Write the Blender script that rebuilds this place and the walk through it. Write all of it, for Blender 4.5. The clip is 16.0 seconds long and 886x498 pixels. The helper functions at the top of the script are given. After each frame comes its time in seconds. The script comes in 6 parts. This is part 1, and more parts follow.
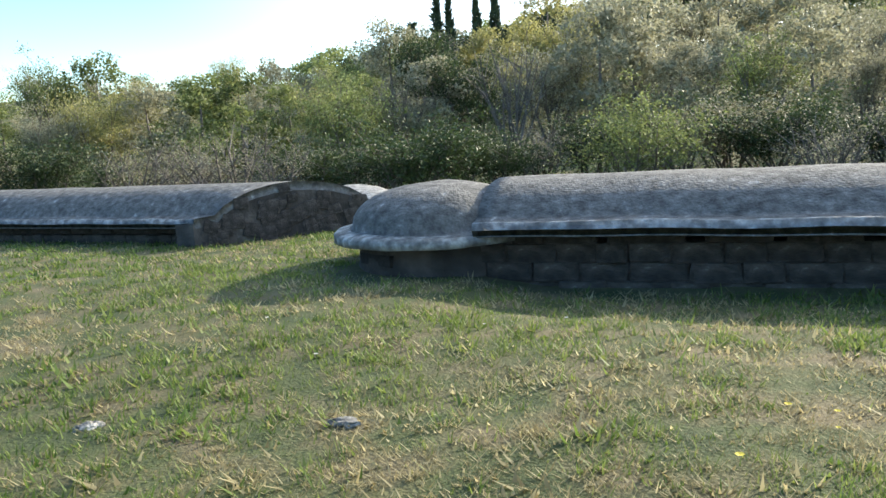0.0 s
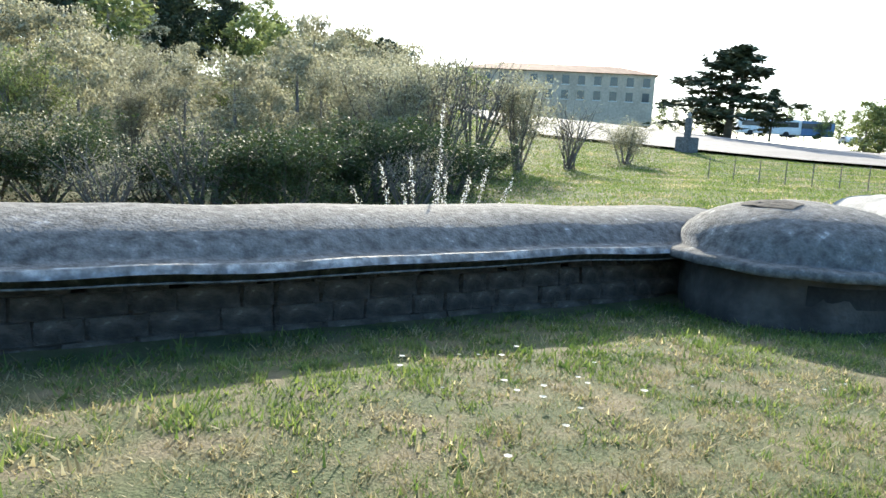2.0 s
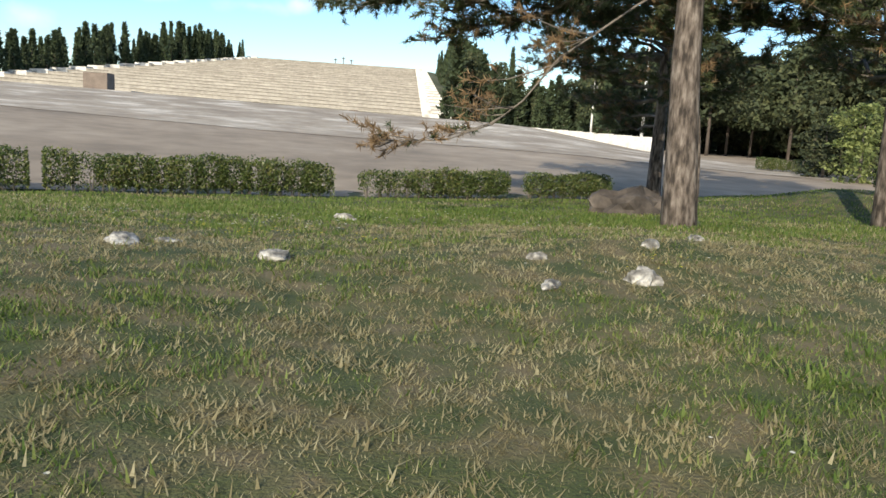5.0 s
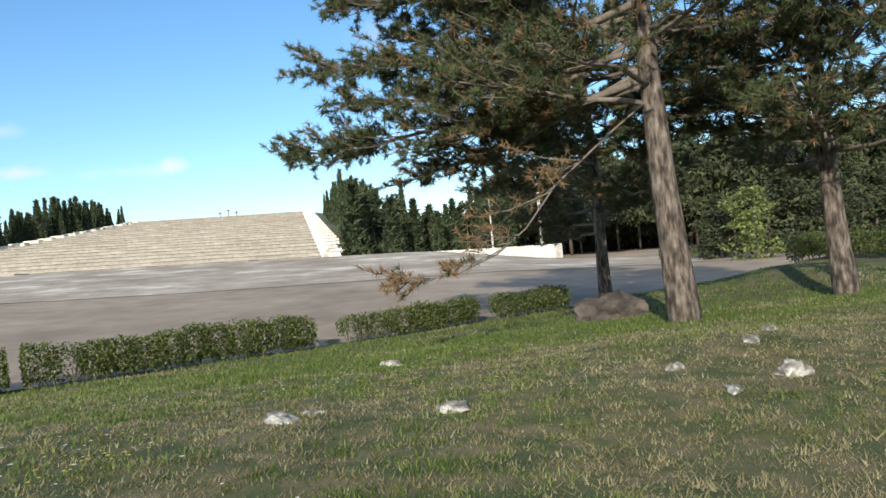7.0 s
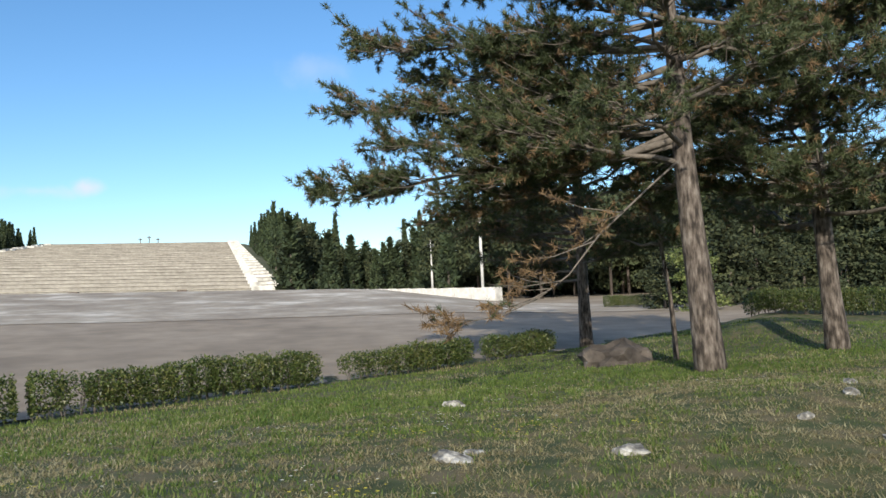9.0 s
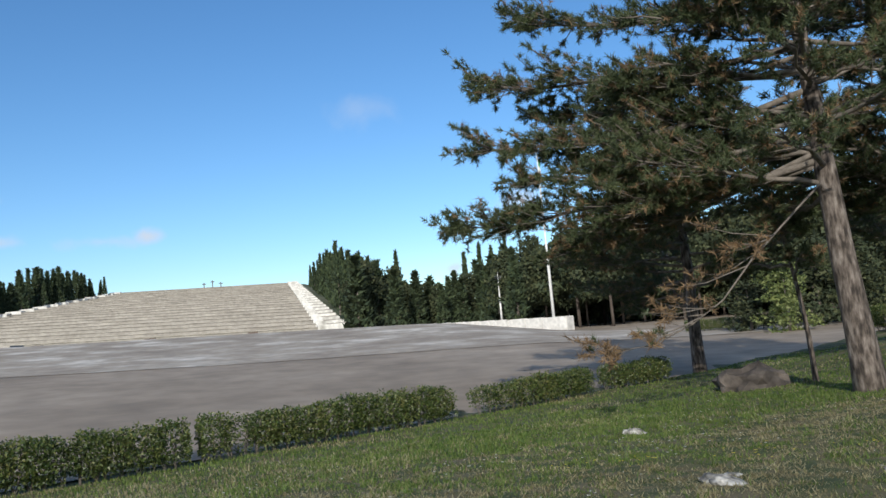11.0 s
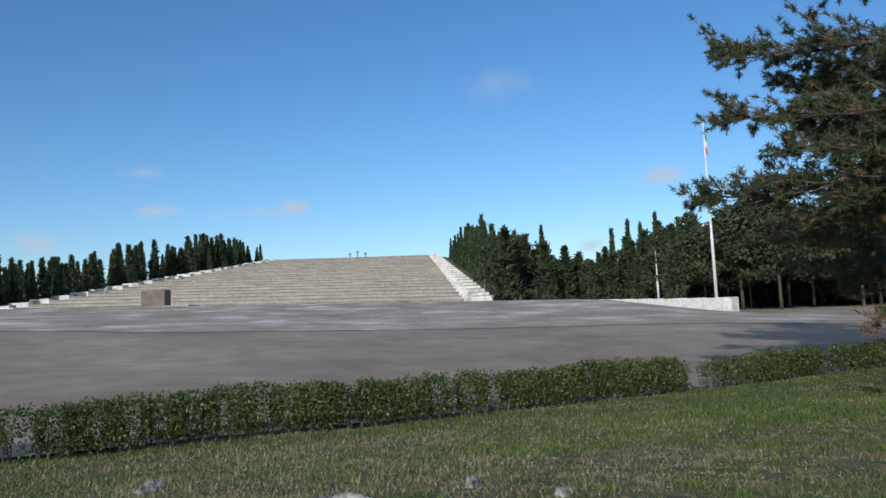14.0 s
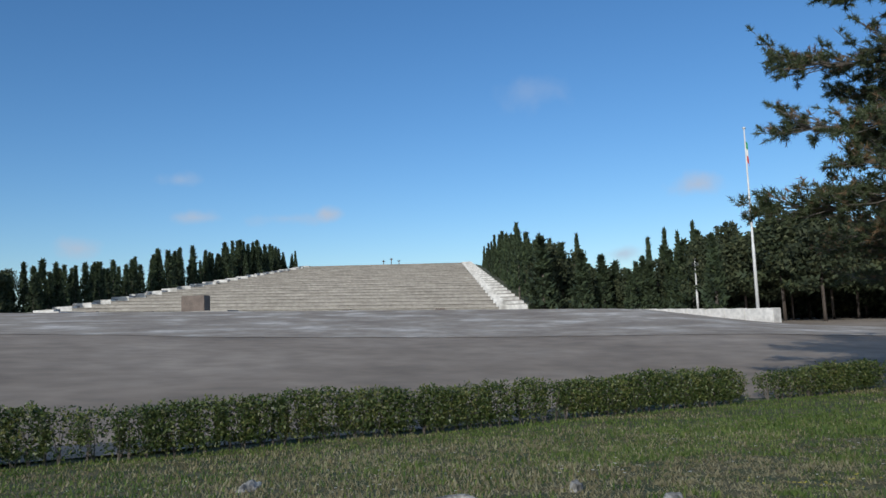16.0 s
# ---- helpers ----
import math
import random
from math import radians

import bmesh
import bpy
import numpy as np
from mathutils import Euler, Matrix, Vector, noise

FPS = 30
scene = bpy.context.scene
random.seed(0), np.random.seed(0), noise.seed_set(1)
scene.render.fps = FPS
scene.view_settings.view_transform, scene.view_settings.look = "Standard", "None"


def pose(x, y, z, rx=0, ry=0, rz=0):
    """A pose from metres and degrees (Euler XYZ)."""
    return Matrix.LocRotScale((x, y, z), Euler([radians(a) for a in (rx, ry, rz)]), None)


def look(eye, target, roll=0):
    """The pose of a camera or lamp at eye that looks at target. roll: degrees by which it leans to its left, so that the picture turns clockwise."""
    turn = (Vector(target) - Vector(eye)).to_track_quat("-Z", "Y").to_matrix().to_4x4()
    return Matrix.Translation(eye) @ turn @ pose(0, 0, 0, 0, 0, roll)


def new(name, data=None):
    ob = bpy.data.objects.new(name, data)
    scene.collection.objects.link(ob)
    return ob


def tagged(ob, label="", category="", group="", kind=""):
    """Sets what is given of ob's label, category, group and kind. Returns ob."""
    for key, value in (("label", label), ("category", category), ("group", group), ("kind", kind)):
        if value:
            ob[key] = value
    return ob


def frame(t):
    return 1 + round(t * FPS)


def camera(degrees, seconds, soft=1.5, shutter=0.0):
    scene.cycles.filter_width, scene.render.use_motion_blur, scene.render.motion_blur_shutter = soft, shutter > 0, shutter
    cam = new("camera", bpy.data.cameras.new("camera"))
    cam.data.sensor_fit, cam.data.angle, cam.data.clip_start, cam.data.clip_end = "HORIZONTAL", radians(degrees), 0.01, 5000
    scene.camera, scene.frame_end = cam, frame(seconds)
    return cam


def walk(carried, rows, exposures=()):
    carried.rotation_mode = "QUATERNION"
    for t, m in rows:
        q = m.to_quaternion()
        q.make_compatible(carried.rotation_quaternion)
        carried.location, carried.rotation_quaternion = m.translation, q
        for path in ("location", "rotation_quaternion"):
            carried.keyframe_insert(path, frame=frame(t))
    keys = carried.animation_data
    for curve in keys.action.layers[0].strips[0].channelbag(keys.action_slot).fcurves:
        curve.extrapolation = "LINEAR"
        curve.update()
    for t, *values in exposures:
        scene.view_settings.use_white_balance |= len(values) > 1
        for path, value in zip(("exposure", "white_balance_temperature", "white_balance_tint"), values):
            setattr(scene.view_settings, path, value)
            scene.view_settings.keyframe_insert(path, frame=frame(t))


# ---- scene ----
cam = camera(61.3, 16.0)
PATH = [
    (0, (3.007, -7.058, 2.091), (3.696, -8.906, 1.759), -3.9),
    (0.5, (3.165, -7.208, 2.134), (3.539, -9.144, 1.804), -2.2),
    (0.7, (3.258, -7.278, 2.149), (3.633, -9.216, 1.832), -2.8),
    (1, (3.323, -7.38, 2.142), (3.595, -9.336, 1.827), -1.9),
    (1.5, (3.324, -7.7, 2.135), (3.053, -9.652, 1.796), 0.8),
    (2, (3.139, -7.955, 2.127), (2.07, -9.622, 1.846), 3.3),
    (2.4, (3.032, -8.237, 2.1), (1.425, -9.4, 1.844), 2.5),
    (2.5, (2.98, -8.299, 2.09), (1.265, -9.295, 1.834), 2.5),
    (2.8, (2.758, -8.423, 2.057), (0.823, -8.891, 1.861), 0.2),
    (3, (2.565, -8.521, 2.055), (0.575, -8.53, 1.86), 0.1),
    (3.1, (2.464, -8.576, 2.039), (0.493, -8.308, 1.837), -0.6),
    (3.5, (2.07, -8.701, 2.028), (0.504, -7.472, 1.835), 1.2),
    (4, (1.584, -8.824, 2.037), (0.995, -6.926, 1.816), -1.9),
    (4.4, (1.184, -8.866, 2.027), (1.182, -6.882, 1.776), -0.5),
    (4.5, (1.067, -8.869, 2.025), (1.187, -6.89, 1.758), -0.5),
    (5, (0.414, -8.82, 2.026), (0.914, -6.909, 1.715), 3.1),
    (5.2, (0.163, -8.798, 2.081), (0.602, -6.853, 1.921), 1.6),
    (7.3, (-2.254, -8.336, 2.258), (-1.437, -6.511, 2.283), -4.7),
    (7.5, (-2.493, -8.24, 2.28), (-1.644, -6.429, 2.304), -3.7),
    (8, (-3.114, -8.042, 2.283), (-2.293, -6.219, 2.351), -3.4),
    (8.2, (-3.346, -7.958, 2.313), (-2.485, -6.154, 2.394), -2.7),
    (10.3, (-5.498, -7.376, 2.552), (-4.483, -5.659, 2.694), -4.0),
    (10.5, (-5.702, -7.331, 2.563), (-4.729, -5.59, 2.709), -4.1),
    (11, (-6.259, -7.186, 2.607), (-5.423, -5.381, 2.815), -5.2),
    (11.5, (-6.81, -7.102, 2.564), (-6.192, -5.208, 2.736), -5.2),
    (12, (-7.252, -6.976, 2.631), (-6.588, -5.094, 2.764), -2.7),
    (12.5, (-7.626, -6.87, 2.64), (-6.89, -5.015, 2.776), -3.4),
    (13, (-8.144, -6.719, 2.617), (-7.487, -4.841, 2.821), -2.7),
    (13.5, (-8.606, -6.613, 2.589), (-8.068, -4.697, 2.788), -2.8),
    (14, (-9.031, -6.508, 2.561), (-8.534, -4.578, 2.728), -2.8),
    (14.5, (-9.319, -6.443, 2.535), (-8.607, -4.579, 2.685), -1.3),
    (15, (-9.624, -6.509, 2.616), (-8.884, -4.659, 2.792), -1.4),
    (15.5, (-9.735, -6.594, 2.604), (-9.208, -4.674, 2.794), -1.7),
    (16, (-9.748, -6.624, 2.603), (-9.334, -4.677, 2.794), -2.2),
]
walk(cam, [(t, look(eye, target, roll)) for t, eye, target, roll in PATH],
     exposures=[(0.0, 1.3, 6700, 7), (1.0, 1.5, 6550, 6), (1.5, 1.5, 6500, 6), (2.0, 1.5, 6500, 6), (2.5, 1.06, 6550, 6), (3.0, 0.74, 6750, 7), (3.5, 0.6, 6850, 7), (4.2, 0.36, 6800, 8), (5.2, 0.42, 6750, 8), (7.5, 0.30, 6500, 8), (10.5, 0.0, 6150, 9), (11.0, -0.12, 6050, 9), (11.5, -0.34, 6050, 9), (13.0, -0.38, 5850, 9), (16.0, -0.60, 5750, 9)])

# ---- world and sun ----
SUN_AZ, SUN_EL = radians(-146), radians(21.5)
world = bpy.data.worlds.new("sky")
scene.world = world
world.use_nodes = True
wn, wl = world.node_tree.nodes, world.node_tree.links
sky = wn.new("ShaderNodeTexSky")
sky.sky_type, sky.sun_disc = "NISHITA", False
sky.sun_elevation, sky.sun_rotation = SUN_EL, SUN_AZ
sky.air_density, sky.dust_density, sky.ozone_density = 1.0, 0.32, 3.4
bg = wn["Background"]
bg.inputs["Strength"].default_value = 0.138
sun_dir = Vector((math.sin(SUN_AZ) * math.cos(SUN_EL), math.cos(SUN_AZ) * math.cos(SUN_EL), math.sin(SUN_EL)))
wtc = wn.new("ShaderNodeTexCoord")
deep = wn.new("ShaderNodeHueSaturation")
deep.inputs["Saturation"].default_value, deep.inputs["Value"].default_value = 1.13, 1.16
wl.new(sky.outputs[0], deep.inputs["Color"])
# bright haze round the sun
near_sun = wn.new("ShaderNodeVectorMath")
near_sun.operation = "DOT_PRODUCT"
near_sun.inputs[1].default_value = sun_dir
wl.new(wtc.outputs["Generated"], near_sun.inputs[0])
haze = wn.new("ShaderNodeMapRange")
haze.interpolation_type = "SMOOTHSTEP"
for k, val in zip(("From Min", "From Max", "To Min", "To Max"), (0.3, 0.95, 0.0, 0.75)):
    haze.inputs[k].default_value = val
wl.new(near_sun.outputs["Value"], haze.inputs["Value"])
hazed = wn.new("ShaderNodeMixRGB")
hazed.inputs[2].default_value = (8.5, 8.5, 8.3, 1)
wl.new(haze.outputs[0], hazed.inputs[0])
wl.new(deep.outputs[0], hazed.inputs[1])
# small fair-weather clouds low in the sky: azimuth, slope, width, height, density
wnoise = wn.new("ShaderNodeTexNoise")
wnoise.inputs["Scale"].default_value, wnoise.inputs["Detail"].default_value = 26.0, 5.0
wl.new(wtc.outputs["Generated"], wnoise.inputs["Vector"])
clouds = None
for az, el, cw, ch, dens in ((3.2, 0.147, 0.020, 0.011, 0.85), (0.4, 0.142, 0.055, 0.009, 0.5), (-6.4, 0.144, 0.034, 0.012, 0.75), (31.2, 0.161, 0.030, 0.015, 0.8), (-14.1, 0.104, 0.030, 0.014, 0.7),
                             (25.5, 0.078, 0.034, 0.012, 0.7), (19.1, 0.304, 0.05, 0.025, 0.22), (-7.4, 0.192, 0.024, 0.011, 0.4), (-24, 0.13, 0.06, 0.012, 0.5), (-40, 0.2, 0.06, 0.014, 0.25)):
    way = Vector((math.sin(radians(az)), math.cos(radians(az)), el)).normalized()
    off = wn.new("ShaderNodeVectorMath")
    off.operation = "SUBTRACT"
    off.inputs[1].default_value = way
    wl.new(wtc.outputs["Generated"], off.inputs[0])
    span = wn.new("ShaderNodeVectorMath")
    span.operation = "MULTIPLY"
    span.inputs[1].default_value = (1 / cw, 1 / cw, 1 / ch)
    wl.new(off.outputs[0], span.inputs[0])
    size = wn.new("ShaderNodeVectorMath")
    size.operation = "LENGTH"
    wl.new(span.outputs[0], size.inputs[0])
    puff = wn.new("ShaderNodeMath")
    puff.operation = "MULTIPLY_ADD"
    puff.inputs[1].default_value = 2.2
    wl.new(wnoise.outputs["Fac"], puff.inputs[0])
    wl.new(size.outputs["Value"], puff.inputs[2])
    fade = wn.new("ShaderNodeMapRange")
    fade.interpolation_type = "SMOOTHSTEP"
    for k, val in zip(("From Min", "From Max", "To Min", "To Max"), (0.9, 2.3, dens, 0.0)):
        fade.inputs[k].default_value = val
    wl.new(puff.outputs[0], fade.inputs["Value"])
    if clouds is None:
        clouds = fade.outputs[0]
    else:
        most = wn.new("ShaderNodeMath")
        most.operation = "MAXIMUM"
        wl.new(clouds, most.inputs[0])
        wl.new(fade.outputs[0], most.inputs[1])
        clouds = most.outputs[0]
wmix = wn.new("ShaderNodeMixRGB")
wmix.inputs[2].default_value = (5.4, 5.6, 6.0, 1)
wl.new(clouds, wmix.inputs[0])
wl.new(hazed.outputs[0], wmix.inputs[1])
wl.new(wmix.outputs[0], bg.inputs["Color"])
sun_data = bpy.data.lights.new("sun", "SUN")
sun_data.energy, sun_data.angle, sun_data.color = 4.2, radians(0.5), (1.0, 0.91, 0.77)
sun = new("sun", sun_data)
sun.matrix_world = look(sun_dir * 100, (0, 0, 0))


# ---- materials ----
def material(name, stops, scale=4.0, rough=0.85, bump=0.3, bump_scale=None, fine=None, metal=0.0, per_object=0.0, translucent=0.0, island=False, coords="Object", stretch=None):
    """Noise-driven colour over stops of (position, colour), a second fine noise and a bump."""
    m = bpy.data.materials.new(name)
    m.use_nodes = True
    n, l = m.node_tree.nodes, m.node_tree.links
    b = n["Principled BSDF"]
    b.inputs["Roughness"].default_value, b.inputs["Metallic"].default_value = rough, metal
    tc = n.new("ShaderNodeTexCoord")
    space = tc.outputs[coords]
    if stretch:
        grain = n.new("ShaderNodeMapping")
        grain.inputs["Scale"].default_value = stretch
        l.new(space, grain.inputs["Vector"])
        space = grain.outputs[0]
    big = n.new("ShaderNodeTexNoise")
    big.inputs["Scale"].default_value, big.inputs["Detail"].default_value = scale, 6.0
    l.new(space, big.inputs["Vector"])
    ramp = n.new("ShaderNodeValToRGB")
    while len(ramp.color_ramp.elements) < len(stops):
        ramp.color_ramp.elements.new(0.5)
    for e, (p, c) in zip(ramp.color_ramp.elements, stops):
        e.position, e.color = p, (*c, 1)
    fac = big.outputs["Fac"]
    if island:
        geo = n.new("ShaderNodeNewGeometry")
        mix = n.new("ShaderNodeMath")
        mix.operation = "MULTIPLY_ADD"
        mix.inputs[1].default_value, mix.inputs[2].default_value = 0.55, 0.2
        l.new(geo.outputs["Random Per Island"], mix.inputs[0])
        add = n.new("ShaderNodeMath")
        add.operation = "MULTIPLY_ADD"
        add.inputs[1].default_value = 0.5
        l.new(fac, add.inputs[0])
        l.new(mix.outputs[0], add.inputs[2])
        sub = n.new("ShaderNodeMath")
        sub.operation = "SUBTRACT"
        sub.inputs[1].default_value = 0.22
        l.new(add.outputs[0], sub.inputs[0])
        fac = sub.outputs[0]
    l.new(fac, ramp.inputs["Fac"])
    colour = ramp.outputs["Color"]
    small = n.new("ShaderNodeTexNoise")
    small.inputs["Scale"].default_value, small.inputs["Detail"].default_value = fine or scale * 9, 5.0
    l.new(space, small.inputs["Vector"])
    hsv = n.new("ShaderNodeHueSaturation")
    l.new(colour, hsv.inputs["Color"])
    val = n.new("ShaderNodeMath")
    val.operation = "MULTIPLY_ADD"
    val.inputs[1].default_value, val.inputs[2].default_value = 0.9, 0.55
    l.new(small.outputs["Fac"], val.inputs[0])
    vout = val.outputs[0]
    if per_object:
        info = n.new("ShaderNodeObjectInfo")
        pm = n.new("ShaderNodeMath")
        pm.operation = "MULTIPLY_ADD"
        pm.inputs[1].default_value = per_object
        l.new(info.outputs["Random"], pm.inputs[0])
        l.new(vout, pm.inputs[2])
        vout = pm.outputs[0]
    l.new(vout, hsv.inputs["Value"])
    l.new(hsv.outputs["Color"], b.inputs["Base Color"])
    if bump:
        bn = n.new("ShaderNodeBump")
        bn.inputs["Strength"].default_value, bn.inputs["Distance"].default_value = bump, 0.03
        if bump_scale:
            rel = n.new("ShaderNodeTexNoise")
            rel.inputs["Scale"].default_value, rel.inputs["Detail"].default_value = bump_scale, 8.0
            l.new(space, rel.inputs["Vector"])
            l.new(rel.outputs["Fac"], bn.inputs["Height"])
        else:
            l.new(small.outputs["Fac"], bn.inputs["Height"])
        l.new(bn.outputs["Normal"], b.inputs["Normal"])
    if translucent:
        tr = n.new("ShaderNodeBsdfTranslucent")
        l.new(hsv.outputs["Color"], tr.inputs["Color"])
        ms = n.new("ShaderNodeMixShader")
        ms.inputs[0].default_value = translucent
        l.new(b.outputs[0], ms.inputs[1])
        l.new(tr.outputs[0], ms.inputs[2])
        l.new(ms.outputs[0], n["Material Output"].inputs["Surface"])
    return m


M_LAWN = material("lawn_soil", [(0.32, (0.040, 0.058, 0.016)), (0.44, (0.066, 0.082, 0.024)), (0.53, (0.10, 0.098, 0.04)), (0.66, (0.155, 0.125, 0.066))], 2.6, 0.95, 0.6, 55.0, 60.0)
M_BLADE_G = material("grass_green", [(0.2, (0.078, 0.145, 0.025)), (0.5, (0.152, 0.218, 0.046)), (0.8, (0.265, 0.305, 0.085))], 0.5, 0.6, 0, None, 3.0, island=True, translucent=0.5)
M_BLADE_D = material("grass_dry", [(0.2, (0.26, 0.215, 0.10)), (0.5, (0.41, 0.35, 0.19)), (0.8, (0.58, 0.52, 0.32))], 0.5, 0.7, 0, None, 3.0, island=True, translucent=0.6)
M_ASPHALT = material("asphalt", [(0.3, (0.22, 0.174, 0.126)), (0.5, (0.30, 0.24, 0.178)), (0.72, (0.39, 0.32, 0.245))], 0.09, 0.9, 0.25, 40.0, 0.7)
M_PAVING = material("stained_paving", [(0.30, (0.28, 0.228, 0.172)), (0.49, (0.37, 0.308, 0.238)), (0.57, (0.43, 0.37, 0.295)), (0.68, (0.64, 0.58, 0.50))], 0.22, 0.85, 0.3, 6.0, 1.2)
M_STEP = material("pale_stone_steps", [(0.3, (0.265, 0.245, 0.215)), (0.5, (0.325, 0.302, 0.268)), (0.7, (0.39, 0.363, 0.325))], 0.12, 0.85, 0.3, 2.0, 1.0)
M_WHITE = material("white_stone", [(0.3, (0.42, 0.40, 0.36)), (0.48, (0.68, 0.66, 0.62)), (0.7, (0.80, 0.78, 0.74))], 0.35, 0.8, 0.3, 3.0, 1.5)
M_COPING = material("worn_step_edge", [(0.35, (0.28, 0.255, 0.215)), (0.5, (0.36, 0.33, 0.28)), (0.65, (0.45, 0.415, 0.36))], 0.25, 0.85, 0.2, 3.0, 1.2)
M_CONC = material("weathered_concrete", [(0.30, (0.07, 0.067, 0.062)), (0.46, (0.135, 0.13, 0.12)), (0.60, (0.185, 0.178, 0.165)), (0.68, (0.24, 0.232, 0.215)), (0.74, (0.46, 0.45, 0.42))], 11.0, 0.95, 0.5, 34.0, 46.0)
M_CONC_PALE = material("pale_worn_concrete", [(0.3, (0.24, 0.23, 0.21)), (0.5, (0.38, 0.36, 0.33)), (0.7, (0.55, 0.53, 0.49))], 1.8, 0.85, 0.8, 18.0, 12.0)
M_LIP = material("bleached_rim", [(0.34, (0.12, 0.115, 0.105)), (0.5, (0.25, 0.24, 0.22)), (0.66, (0.50, 0.485, 0.45))], 9.0, 0.75, 0.6, 25.0, 15.0)
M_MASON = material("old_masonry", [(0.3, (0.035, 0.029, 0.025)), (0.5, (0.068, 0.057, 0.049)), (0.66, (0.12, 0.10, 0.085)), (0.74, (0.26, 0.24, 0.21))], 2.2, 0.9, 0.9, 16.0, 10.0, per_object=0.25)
# near-black colour that paints the shade inside openings
M_RECESS_SHADE = material("painted_recess_shade", [(0.3, (0.02, 0.018, 0.016)), (0.7, (0.045, 0.04, 0.036))], 3.0, 0.95, 0.4)
M_ROCK = material("limestone", [(0.34, (0.08, 0.077, 0.068)), (0.46, (0.21, 0.20, 0.18)), (0.57, (0.38, 0.365, 0.33)), (0.70, (0.60, 0.58, 0.54))], 7.0, 0.85, 1.0, 22.0, 30.0)
M_BARK = material("pine_bark", [(0.36, (0.030, 0.024, 0.020)), (0.46, (0.085, 0.068, 0.056)), (0.56, (0.145, 0.12, 0.102)), (0.68, (0.23, 0.20, 0.175))], 11.0, 0.95, 1.0, 15.0, 30.0, stretch=(1.0, 1.0, 0.28))
M_TWIG = material("twig_bark", [(0.3, (0.10, 0.085, 0.07)), (0.7, (0.22, 0.19, 0.16))], 6.0, 0.9, 0.5)
M_NEEDLE = material("pine_needles", [(0.2, (0.040, 0.062, 0.027)), (0.5, (0.074, 0.10, 0.041)), (0.8, (0.14, 0.155, 0.068))], 0.7, 0.6, 0, None, 4.0, island=True, translucent=0.25)
M_NEEDLE_B = material("brown_needles", [(0.2, (0.16, 0.10, 0.05)), (0.8, (0.32, 0.215, 0.115))], 0.8, 0.7, 0, None, 4.0, island=True, translucent=0.25)
M_CYPRESS = material("cypress_foliage", [(0.25, (0.018, 0.032, 0.014)), (0.5, (0.032, 0.050, 0.020)), (0.75, (0.055, 0.075, 0.028))], 0.6, 0.8, 0, None, 3.0, per_object=0.3, island=True)
M_WOODS = material("dark_conifer_foliage", [(0.25, (0.018, 0.028, 0.011)), (0.5, (0.032, 0.044, 0.017)), (0.75, (0.066, 0.073, 0.030))], 0.25, 0.8, 0, None, 2.0, per_object=0.4, island=True)
M_HEDGE = material("hedge_leaf", [(0.2, (0.035, 0.060, 0.014)), (0.45, (0.065, 0.10, 0.024)), (0.65, (0.135, 0.165, 0.045)), (0.85, (0.23, 0.22, 0.08))], 1.2, 0.45, 0, None, 6.0, island=True, translucent=0.3)
M_LEAF_GREY = material("silver_spring_leaves", [(0.2, (0.17, 0.165, 0.095)), (0.5, (0.28, 0.27, 0.17)), (0.8, (0.42, 0.405, 0.29))], 0.3, 0.6, 0, None, 2.0, per_object=0.3, island=True, translucent=0.45)
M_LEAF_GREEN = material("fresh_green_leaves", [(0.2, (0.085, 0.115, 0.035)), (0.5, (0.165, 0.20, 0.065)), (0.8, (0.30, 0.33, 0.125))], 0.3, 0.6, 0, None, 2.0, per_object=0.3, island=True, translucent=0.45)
M_LEAF_YELLOW = material("yellow_green_leaves", [(0.2, (0.18, 0.175, 0.06)), (0.5, (0.30, 0.285, 0.10)), (0.8, (0.43, 0.40, 0.17))], 0.3, 0.6, 0, None, 2.0, per_object=0.3, island=True, translucent=0.5)
M_LEAF_DARK = material("ivy_and_shade_dark_leaves", [(0.2, (0.025, 0.045, 0.014)), (0.5, (0.045, 0.07, 0.022)), (0.8, (0.08, 0.11, 0.035))], 0.3, 0.6, 0, None, 2.0, per_object=0.3, island=True, translucent=0.3)
M_BLOSSOM = material("white_blossom", [(0.3, (0.70, 0.68, 0.58)), (0.7, (0.85, 0.84, 0.78))], 5.0, 0.7, 0, translucent=0.4)
M_YELLOW = material("yellow_petals", [(0.3, (0.62, 0.50, 0.04)), (0.7, (0.80, 0.68, 0.10))], 5.0, 0.7, 0, translucent=0.3)
M_POLE = material("white_enamel", [(0.3, (0.62, 0.62, 0.60)), (0.7, (0.78, 0.78, 0.76))], 2.0, 0.4, 0.1)
M_BRONZE = material("dark_porphyry", [(0.3, (0.10, 0.075, 0.06)), (0.7, (0.17, 0.13, 0.105))], 0.8, 0.6, 0.3)
M_PLASTER = material("ochre_plaster", [(0.3, (0.42, 0.33, 0.24)), (0.7, (0.55, 0.45, 0.34))], 0.3, 0.9, 0.2)
M_ROOF = material("clay_roof", [(0.3, (0.26, 0.13, 0.08)), (0.7, (0.40, 0.22, 0.14))], 0.8, 0.9, 0.5)
M_GLASS = material("dark_window", [(0.3, (0.03, 0.035, 0.04)), (0.7, (0.06, 0.065, 0.07))], 1.0, 0.15, 0)
M_METAL = material("grey_steel", [(0.3, (0.18, 0.19, 0.19)), (0.7, (0.30, 0.31, 0.31))], 3.0, 0.5, 0.1, metal=0.6)
M_PAINT_W = material("white_vehicle_paint", [(0.3, (0.62, 0.63, 0.64)), (0.7, (0.78, 0.79, 0.80))], 1.0, 0.3, 0)
